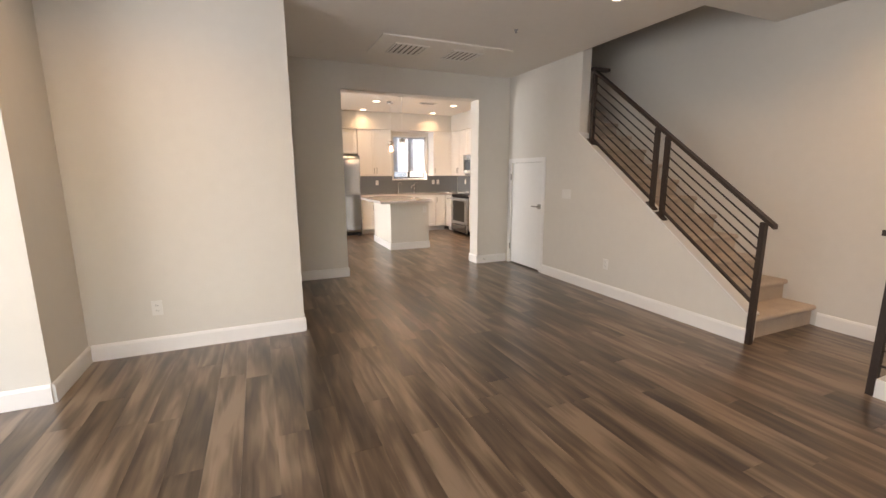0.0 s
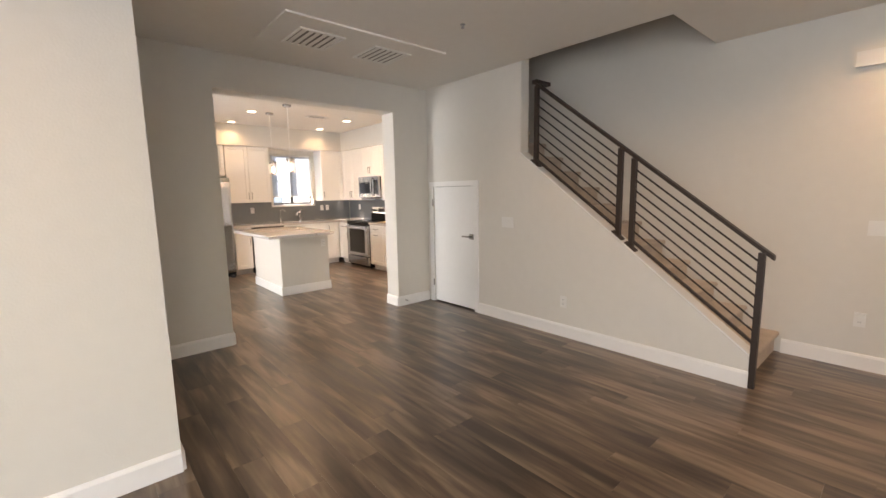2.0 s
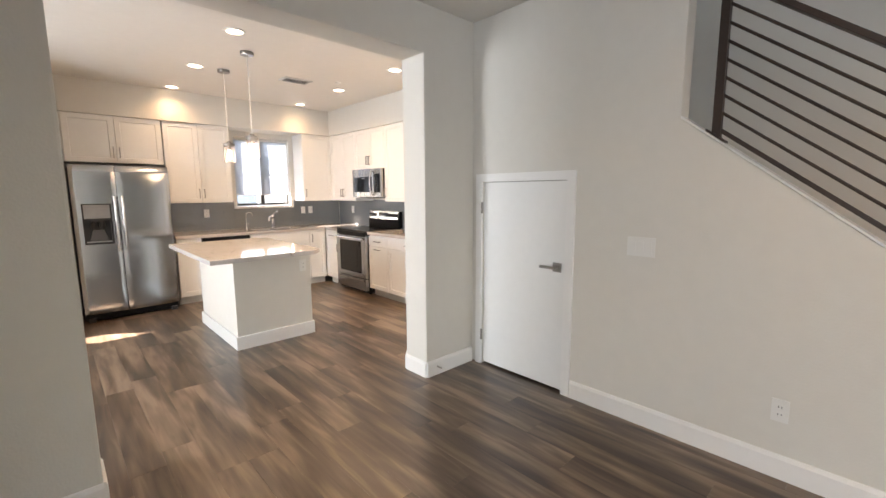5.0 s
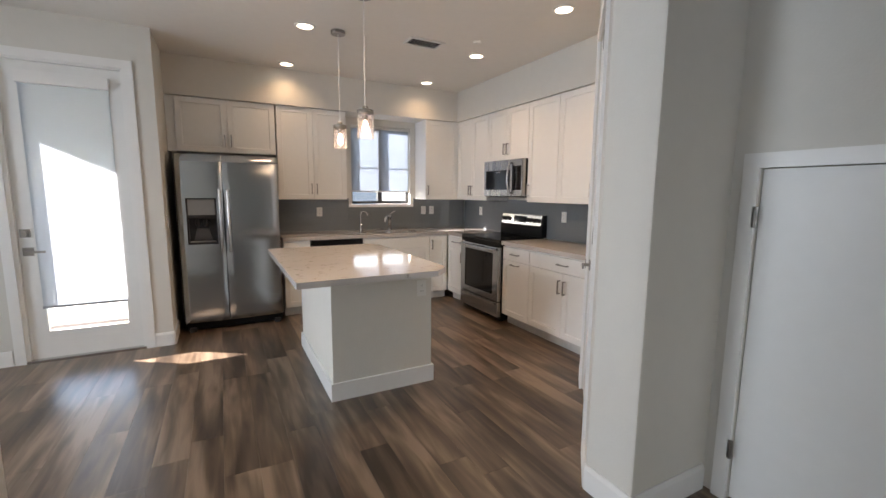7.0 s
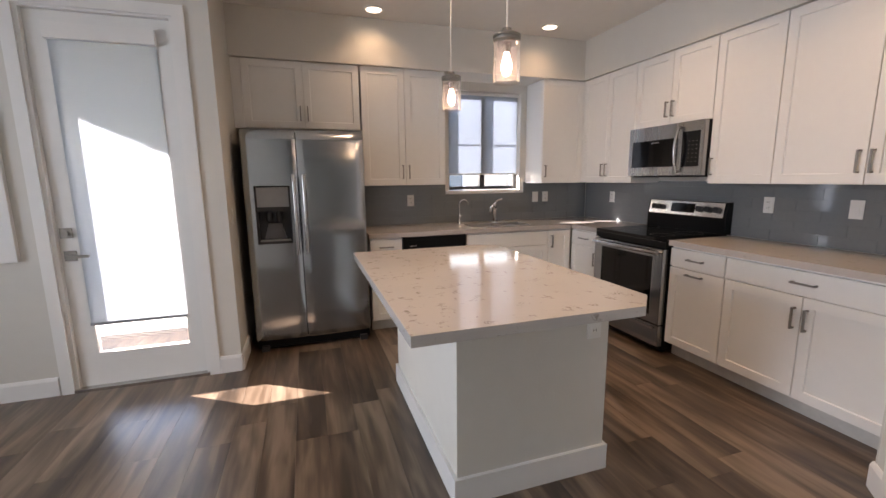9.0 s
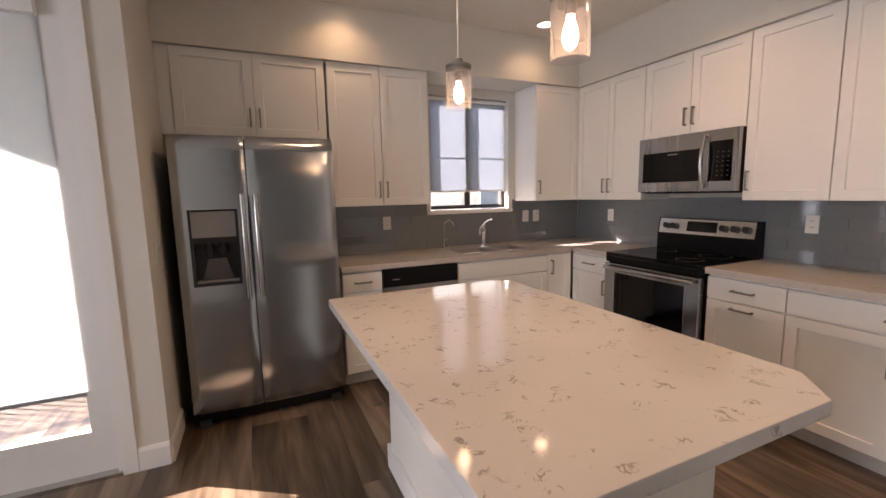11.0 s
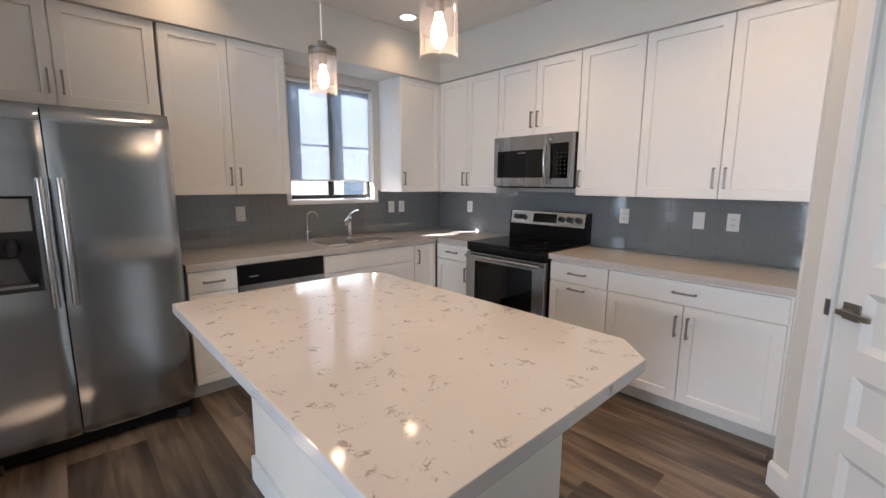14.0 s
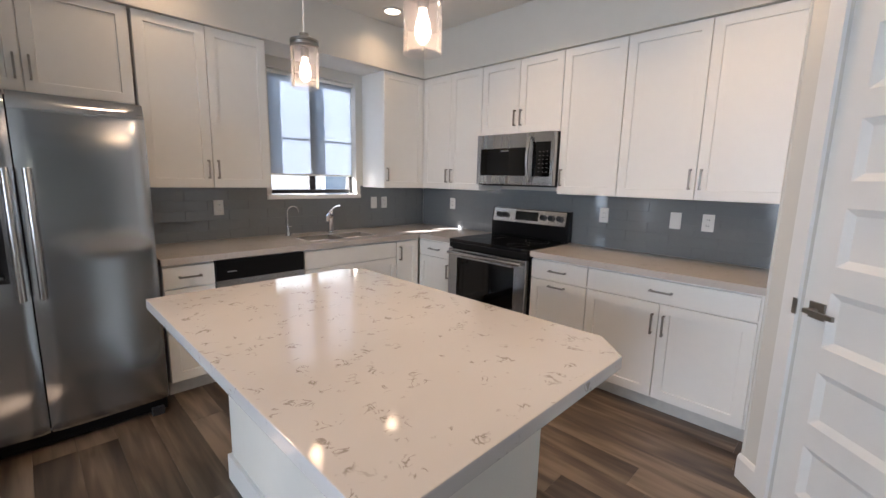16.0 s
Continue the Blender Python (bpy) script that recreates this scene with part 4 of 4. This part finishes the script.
def bowed(x0, x1, z0, z1, hole=None):
    """A door front that bows gently outward across the whole width."""
    bm = B()
    xs = [x0 + (x1 - x0) * i / 14 for i in range(15)]
    zs = [z0, z0 + 0.015, z0 + 0.05] + [z1 - 0.09 + 0.09 * k / 7 for k in range(8)]
    if hole:
        xs = sorted(set([x for x in xs if not any(abs(x - h) < 0.012 for h in hole[:2])] + list(hole[:2])))
        zs = sorted(zs + list(hole[2:]))

    def fy(x, z):
        u = (2 * x - FW) / FW
        e = min(x - x0, x1 - x)
        return 0.022 * u * u + (0.010 * (1 - min(1, e / 0.012)) ** 2) + 0.034 * max(0, (z - z1 + 0.09) / 0.09) ** 2 + (0.006 if z == z0 else 0)
    grid = [[bm.verts.new((x, fy(x, z), z)) for x in xs] for z in zs]
    for j in range(len(zs) - 1):
        for i in range(len(xs) - 1):
            if hole and hole[0] - 1e-6 <= xs[i] and xs[i + 1] <= hole[1] + 1e-6 and hole[2] - 1e-6 <= zs[j] and zs[j + 1] <= hole[3] + 1e-6:
                continue
            bm.faces.new((grid[j][i], grid[j][i + 1], grid[j + 1][i + 1], grid[j + 1][i]))
    back = {}
    for e in [e for e in bm.edges if len(e.link_faces) == 1]:
        for v in e.verts:
            if v not in back:
                back[v] = bm.verts.new((v.co.x, 0.07, v.co.z))
    for e in [e for e in bm.edges if len(e.link_faces) == 1]:
        a, b = e.verts
        if a in back and b in back:
            bm.faces.new((a, b, back[b], back[a]))
    bmesh.ops.recalc_face_normals(bm, faces=bm.faces)
    return bm


HOLE = (0.072, 0.330, 0.886, 1.337)
ld = part("freezer_door", bowed(0.0, SP - 0.003, 0.095, FH, HOLE), M_STEEL, fr, smooth=True)
rd = part("fridge_door", bowed(SP + 0.003, FW, 0.095, FH), M_STEEL, fr, smooth=True)
ds = part("dispenser", bx(bx(bx(bx(B(), HOLE[0], HOLE[1], 0.068, 0.074, HOLE[2], HOLE[3]), HOLE[0], HOLE[0] + 0.014, 0.004, 0.07, HOLE[2], HOLE[3]), HOLE[1] - 0.014, HOLE[1], 0.002, 0.07, HOLE[2], HOLE[3]), HOLE[0] + 0.014, HOLE[1] - 0.014, 0.0, 0.07, HOLE[2], HOLE[2] + 0.02), M_DARKPLASTIC, ld, "dark ice and water dispenser")
for nm, box, mt in (("dispenser_panel", (HOLE[0] + 0.014, HOLE[1] - 0.014, 0.004, 0.066, 1.175, 1.325), M_GREYPLASTIC), ("dispenser_top", (HOLE[0] + 0.014, HOLE[1] - 0.014, 0.0, 0.066, 1.140, 1.175), M_DARKPLASTIC)):
    o = part(nm, bx(B(), *box), mt, fr, "grey control panel" if mt is M_GREYPLASTIC else "", 0.003)
part("paddle", prism(B(), [(0.118, 0.918), (0.285, 0.918), (0.250, 1.045), (0.155, 1.045)], "y", 0.046, 0.067), M_DARKGREY, fr, "dark grey dispenser ramp", 0.006)
for x in (0.165, 0.238):
    part("spigot", lathe(B(), x, 0.045, [(0.0, 1.055), (0.018, 1.06), (0.028, 1.085), (0.026, 1.11), (0.018, 1.141)], 14), M_DARKPLASTIC, fr, smooth=True)
part("drip_tray", bx(B(), HOLE[0] + 0.02, HOLE[1] - 0.02, 0.006, 0.066, HOLE[2] + 0.0205, HOLE[2] + 0.03), M_GREYPLASTIC, fr, "", 0.003)
for x, door in ((SP - 0.032, ld), (SP + 0.040, rd)):
    bm = B()
    zs = [0.80 + 0.62 * i / 16 for i in range(17)]
    sweep(bm, [(x, -0.052 + 0.022 * ((2 * i / 16 - 1) ** 2), z) for i, z in enumerate(zs)], 0.0155, 12)
    tube(bm, (x, -0.034, 0.815), (x, 0.01, 0.815), 0.011), tube(bm, (x, -0.034, 1.405), (x, 0.01, 1.405), 0.011)
    part("handle", bm, M_STEEL_H, door, "curved stainless handle", smooth=True)
part("kick_grille", bx(B(), 0.01, FW - 0.01, 0.05, 0.075, 0.02, 0.09), M_BLACK, fr)
for x in (0.03, FW - 0.09):
    part("foot", bx(B(), x, x + 0.06, 0.02, 0.09, 0.0, 0.045), M_DARKPLASTIC, fr, "", 0.008)

# ---- range and microwave: local x along -y of the room, y towards the wall ----
ra = thing("range", pose(4.10, 9.052, 0, 0, 0, -90), "stainless electric range with a black glass cooktop", "range")
RW = 0.796
part("body", bx(B(), 0.003, RW - 0.003, 0.03, 0.62, 0.02, 0.885), M_BLACK, ra, "black enamel sides")
part("cooktop", bx(B(), 0.0, RW, -0.005, 0.60, 0.885, 0.912), M_BLACKGLASS, ra, "black glass cooktop", 0.006)
for cx, cy, r in ((0.20, 0.15, 0.10), (0.60, 0.15, 0.085), (0.20, 0.43, 0.075), (0.60, 0.43, 0.10)):
    part("burner_ring", lathe(B(), cx, cy, [(r, 0.9124), (r + 0.003, 0.9124)], 40), M_VENTDARK, ra, "faint burner ring")
dr = part("oven_door", cells("y", [0.006, 0.105, RW - 0.105, RW - 0.006], [0.235, 0.30, 0.76, 0.83], {(1, 1)}, -0.02, 0.03), M_STEEL, ra, "stainless oven door", 0.003)
part("oven_window", bx(B(), 0.105, RW - 0.105, -0.014, 0.0, 0.30, 0.76), M_BLACKGLASS, dr, "dark oven window")
bm = sweep(B(), [(0.03, -0.055, 0.80), (RW / 2, -0.062, 0.80), (RW - 0.03, -0.055, 0.80)], 0.014, 12)
tube(bm, (0.05, -0.056, 0.80), (0.05, -0.018, 0.80), 0.011), tube(bm, (RW - 0.05, -0.056, 0.80), (RW - 0.05, -0.018, 0.80), 0.011)
part("handle", bm, M_STEEL_H, dr, "stainless bar handle", smooth=True)
part("vent_strip", bx(B(), 0.006, RW - 0.006, -0.010, 0.03, 0.84, 0.885), M_BLACK, ra)
part("drawer", bx(B(), 0.006, RW - 0.006, -0.018, 0.03, 0.06, 0.225), M_STEEL, ra, "stainless storage drawer", 0.004)
part("drawer_lip", bx(B(), 0.05, RW - 0.05, -0.03, -0.017, 0.19, 0.21), M_STEEL_H, ra, "", 0.004)
bg = part("backguard", prism(B(), [(0.575, 0.912), (0.64, 0.912), (0.64, 1.165), (0.60, 1.165), (0.575, 1.04)], "x", 0.0, RW), M_BLACK, ra, "black backguard", 0.004)
part("fascia", prism(B(), [(0.5735, 1.042), (0.5785, 1.035), (0.603, 1.158), (0.596, 1.160)], "x", 0.012, RW - 0.03), M_STEEL_H, ra, "stainless control fascia", 0.002)
part("display", prism(B(), [(0.5765, 1.065), (0.5775, 1.064), (0.5935, 1.142), (0.5920, 1.142)], "x", 0.26, 0.50), M_BLACKGLASS, ra, "dark clock display")
for x in (0.085, 0.155, 0.55, 0.63, 0.71):
    bm = tube(B(), (x, 0.588, 1.10), (x, 0.556, 1.106), 0.026, 18, 0.022)
    part("knob", bx(bm, x - 0.005, x + 0.005, 0.548, 0.56, 1.083, 1.129), M_DARKPLASTIC, ra, "black control knob")
for x in (0.03, RW - 0.06):
    part("foot", bx(B(), x, x + 0.03, 0.06, 0.09, 0, 0.02), M_BLACK, ra)

mw = thing("microwave", pose(4.375, 9.008, 1.372, 0, 0, -90), "stainless over-the-range microwave with a black window", "microwave")
MW, MH = 0.757, 0.416
part("body", bx(B(), 0.0, MW, 0.03, 0.38, 0.0, MH), M_BLACK, mw, "black case", 0.003)
dr = part("door", cells("y", [0.0, 0.04, 0.525, 0.565], [0.008, 0.08, MH - 0.115, MH], {(1, 1)}, -0.004, 0.03), M_STEEL_W, mw, "stainless door frame", 0.003)
part("window", bx(B(), 0.04, 0.525, 0.0, 0.02, 0.08, MH - 0.115), M_BLACKGLASS, dr, "dark glass window")
part("badge", bx(B(), 0.25, 0.33, -0.001, 0.0005, MH - 0.14, MH - 0.132), M_GREYPLASTIC, dr)
cp = part("control_panel", bx(bx(bx(B(), 0.567, MW, -0.003, 0.03, 0.008, 0.075), 0.567, MW, -0.003, 0.03, MH - 0.075, MH), MW - 0.035, MW, -0.003, 0.03, 0.075, MH - 0.075), M_STEEL_W, mw, "stainless control surround")
part("keypad", bx(B(), 0.567, MW - 0.035, 0.0, 0.02, 0.075, MH - 0.075), M_BLACKGLASS, cp, "black keypad")
for i in range(6):
    for j in range(3):
        part("button", bx(B(), 0.62 + j * 0.034, 0.630 + j * 0.034, -0.0006, 0.001, 0.11 + i * 0.031, 0.115 + i * 0.031), M_VENTDARK, cp)
bm = sweep(B(), [(0.545, -0.028 - 0.030 * math.sin(math.pi * i / 12), 0.035 + (MH - 0.07) * i / 12) for i in range(13)], 0.012, 12)
tube(bm, (0.545, -0.028, 0.04), (0.545, 0.0, 0.04), 0.010), tube(bm, (0.545, -0.028, MH - 0.04), (0.545, 0.0, MH - 0.04), 0.010)
part("handle", bm, M_STEEL_H, dr, "curved stainless handle", smooth=True)
part("vent_grille", bx(B(), 0.02, MW - 0.02, 0.05, 0.16, -0.006, 0.0), M_DARKPLASTIC, mw)

# ---- island ----
isl = thing("kitchen_island", pose(0, 0, 0), "painted drywall kitchen island with white baseboard and quartz top", "kitchen island")
part("body", bx(B(), 2.085, 2.82, 7.33, 8.50, 0.0, 0.864), M_WALL, isl, "greige painted sides", 0.008)
for x0, x1, y0, y1 in ((2.069, 2.836, 7.314, 7.33), (2.069, 2.085, 7.33, 8.516), (2.82, 2.836, 7.33, 8.516), (2.085, 2.82, 8.50, 8.516)):
    part("baseboard", bx(B(), x0, x1, y0, y1, 0.0, 0.125), M_TRIM, isl, "white baseboard", 0.004)
CH = 0.115
part("top", prism(B(), [(1.825, 7.02), (2.835 - CH, 7.02), (2.835, 7.02 + CH), (2.835, 8.585 - 0.07), (2.835 - CH, 8.585), (1.825, 8.585)], "z", CT0, CT1), M_QUARTZ, isl, "white quartz top with brown-grey flecks and clipped corners", 0.003)

# ---- outside ----
structure("ground", bx(B(), -60, 60, -60, 90, -0.5, -0.16), M_CONCRETE, "pale concrete and gravel ground", "ground")
structure("patio_slab", bx(B(), -2.73, 0.90, 9.19, 11.4, -0.16, -0.02), M_CONCRETE, "concrete patio floor outside the door", "patio")
# unseen cover, sized to cast the diagonal shadow on the door's roller shade
structure("patio_shadow_cover", bx(B(), -1.29, 0.95, 9.19, 10.9, 2.50, 2.72), M_STUCCO, "unseen stucco cover added to shade the upper patio door", "patio cover")
pr = thing("patio_railing", pose(0, 11.2, -0.02), "dark metal patio railing with upright pickets", "railing")
part("top_rail", bx(B(), -2.6, 0.9, -0.02, 0.02, 1.03, 1.06), M_IRON, pr)
part("bottom_rail", bx(B(), -2.6, 0.9, -0.015, 0.015, 0.10, 0.13), M_IRON, pr)
for k in range(28):
    part("picket", bx(B(), -2.55 + k * 0.125, -2.535 + k * 0.125, -0.008, 0.008, 0.0 if k % 9 == 0 else 0.13, 1.03), M_IRON, pr)
nb = thing("neighbour_house", pose(0, 0, 0), "pale stucco neighbouring house with a tiled roof", "house")
part("wall", bx(B(), 1.6, 12.0, 15.0, 22.0, -0.16, 3.1), M_STUCCO, nb)
part("roof", prism(B(), [(14.5, 3.1), (22.5, 3.1), (18.5, 4.8)], "x", 1.2, 12.4), M_ROOF, nb)
for x in (3.6, 6.2, 8.8):
    wv = part("window", bx(bx(bx(bx(bx(B(), x, x + 1.5, 14.95, 15.0, 0.8, 0.9), x, x + 1.5, 14.95, 15.0, 2.1, 2.2), x, x + 0.08, 14.95, 15.0, 0.9, 2.1), x + 1.42, x + 1.5, 14.95, 15.0, 0.9, 2.1), x + 0.71, x + 0.79, 14.95, 15.0, 0.9, 2.1), M_TRIM, nb, "white window frame")
    part("pane", bx(B(), x + 0.08, x + 1.42, 14.97, 14.999, 0.9, 2.1), M_PANEDARK, wv)
# unseen block that keeps direct sun out of the left-hand window openings
nb = thing("neighbour_house", pose(0, 0, 0), "unseen two-storey pale stucco house added to block the low sun", "house")
part("wall", bx(B(), -14.0, -8.2, -12.0, 12.6, -0.16, 6.4), M_STUCCO, nb)
part("roof", prism(B(), [(-14.4, 6.4), (-7.8, 6.4), (-11.1, 7.8)], "y", -12.4, 12.6), M_ROOF, nb)
fn = structure("garden_wall", bx(B(), -8.0, 1.6, 14.0, 14.2, -0.16, 1.6), M_STUCCO, "low stucco garden wall", "wall")

# ---- splashback tiles ----
TW, TH, GAP = 0.305, 0.076, 0.0008


def tiles(m, length, z0, z1, label, skip=None):
    """Long glass tiles in a running bond on a wall; local x along it, -y out of it."""
    t = thing("splashback", m, label, "splashback", kind="structure")
    part("grout", bx(B(), 0, length, -0.007, 0.0, z0, z1), M_GROUT, t) if skip is None else part("grout", bx(bx(B(), 0, length, -0.007, 0.0, z0, skip[2]), 0, skip[0], -0.007, 0, skip[2], z1), M_GROUT, t)
    if skip:
        part("grout", bx(B(), skip[1], length, -0.007, 0, skip[2], z1), M_GROUT, t)
    shared = {}
    row, z = 0, z0
    while z < z1 - 0.01:
        zt = min(z + TH, z1)
        x = -TW / 2 if row % 2 else 0.0
        while x < length - 0.002:
            a, b = max(0, x), min(length, x + TW)
            spans = [(a, b)]
            if skip and zt > skip[2] + 0.02:
                spans = [(p, q) for p, q in ((a, min(b, skip[0])), (max(a, skip[1]), b)) if q - p > 0.004]
            for p, q in spans:
                key = (round(q - p, 4), round(zt - z, 4))
                if key not in shared:
                    bm = bx(B(), 0, q - p - GAP, -TILE_T, -0.007, 0, zt - z - GAP)
                    bmesh.ops.bevel(bm, geom=[e for e in bm.edges if all(v.co.y < -0.01 for v in e.verts)], offset=0.0012, segments=1, affect="EDGES")
                    me = bpy.data.meshes.new("tile")
                    bm.to_mesh(me)
                    bm.free()
                    me.materials.append(M_TILE)
                    shared[key] = me
                o = new("tile", shared[key])
                o.parent = t
                o.matrix_basis = pose(p, 0, z, random.uniform(-0.04, 0.04), 0, random.uniform(-0.02, 0.02))
            x += TW
        z, row = z + TH, row + 1


tiles(pose(2.055, 10.12, 0), 2.69, CT1 + 0.001, 1.33, "grey glossy glass tile splashback behind the sink", (0.92, 1.85, 1.205))
tiles(pose(4.757, 10.105, 0, 0, 0, -90), 3.278, CT1 + 0.001, 1.33, "grey glossy glass tile splashback behind the range")

# ---- floor planks ----
fl = structure("floor", bx(B(), -3.33, 4.9, -2.83, 10.27, -0.15, -0.006), M_JOINT, "grey-brown wood-look vinyl plank floor", "floor")
PW, PL = 0.165, 1.22
rng = random.Random(5)
plank_mesh = {}
rest_v, rest_f = [], []
count = 0
col = 0
x = -3.2
while x < 4.75:
    y = -2.7 - rng.uniform(0, PL)
    while y < 10.12:
        y0, y1 = max(y, -2.7), min(y + PL, 10.12)
        if y1 - y0 > 0.05:
            xc, yc = x + PW / 2, (y0 + y1) / 2
            near = (-0.9 < xc < 3.6 and 0.9 < yc < 9.4)
            if near and count < 300:
                key = round(y1 - y0, 4)
                if key not in plank_mesh:
                    bm = bx(B(), 0.0002, PW - 0.0002, 0.0002, key - 0.0002, -0.006, 0.0)
                    bmesh.ops.bevel(bm, geom=[e for e in bm.edges if all(v.co.z > -0.001 for v in e.verts)], offset=0.0005, segments=1, affect="EDGES")
                    me = bpy.data.meshes.new("plank")
                    bm.to_mesh(me)
                    bm.free()
                    me.materials.append(M_FLOOR)
                    plank_mesh[key] = me
                o = new("plank", plank_mesh[key])
                o.parent = fl
                o.location = (x, y0, 0)
                count += 1
            else:
                k = len(rest_v)
                rest_v += [(a, b, c) for c in (-0.006, 0.0) for a, b in ((x + 0.0006, y0 + 0.0006), (x + PW - 0.0006, y0 + 0.0006), (x + PW - 0.0006, y1 - 0.0006), (x + 0.0006, y1 - 0.0006))]
                rest_f += [[k + i for i in f] for f in ((4, 5, 6, 7), (0, 1, 5, 4), (1, 2, 6, 5), (2, 3, 7, 6), (3, 0, 4, 7))]
        y += PL
    x += PW
me = bpy.data.meshes.new("planks")
me.from_pydata(rest_v, [], rest_f)
me.materials.append(M_FLOORREST)
o = new("planks", me)
o.parent = fl
tagged(o, kind="stuff")
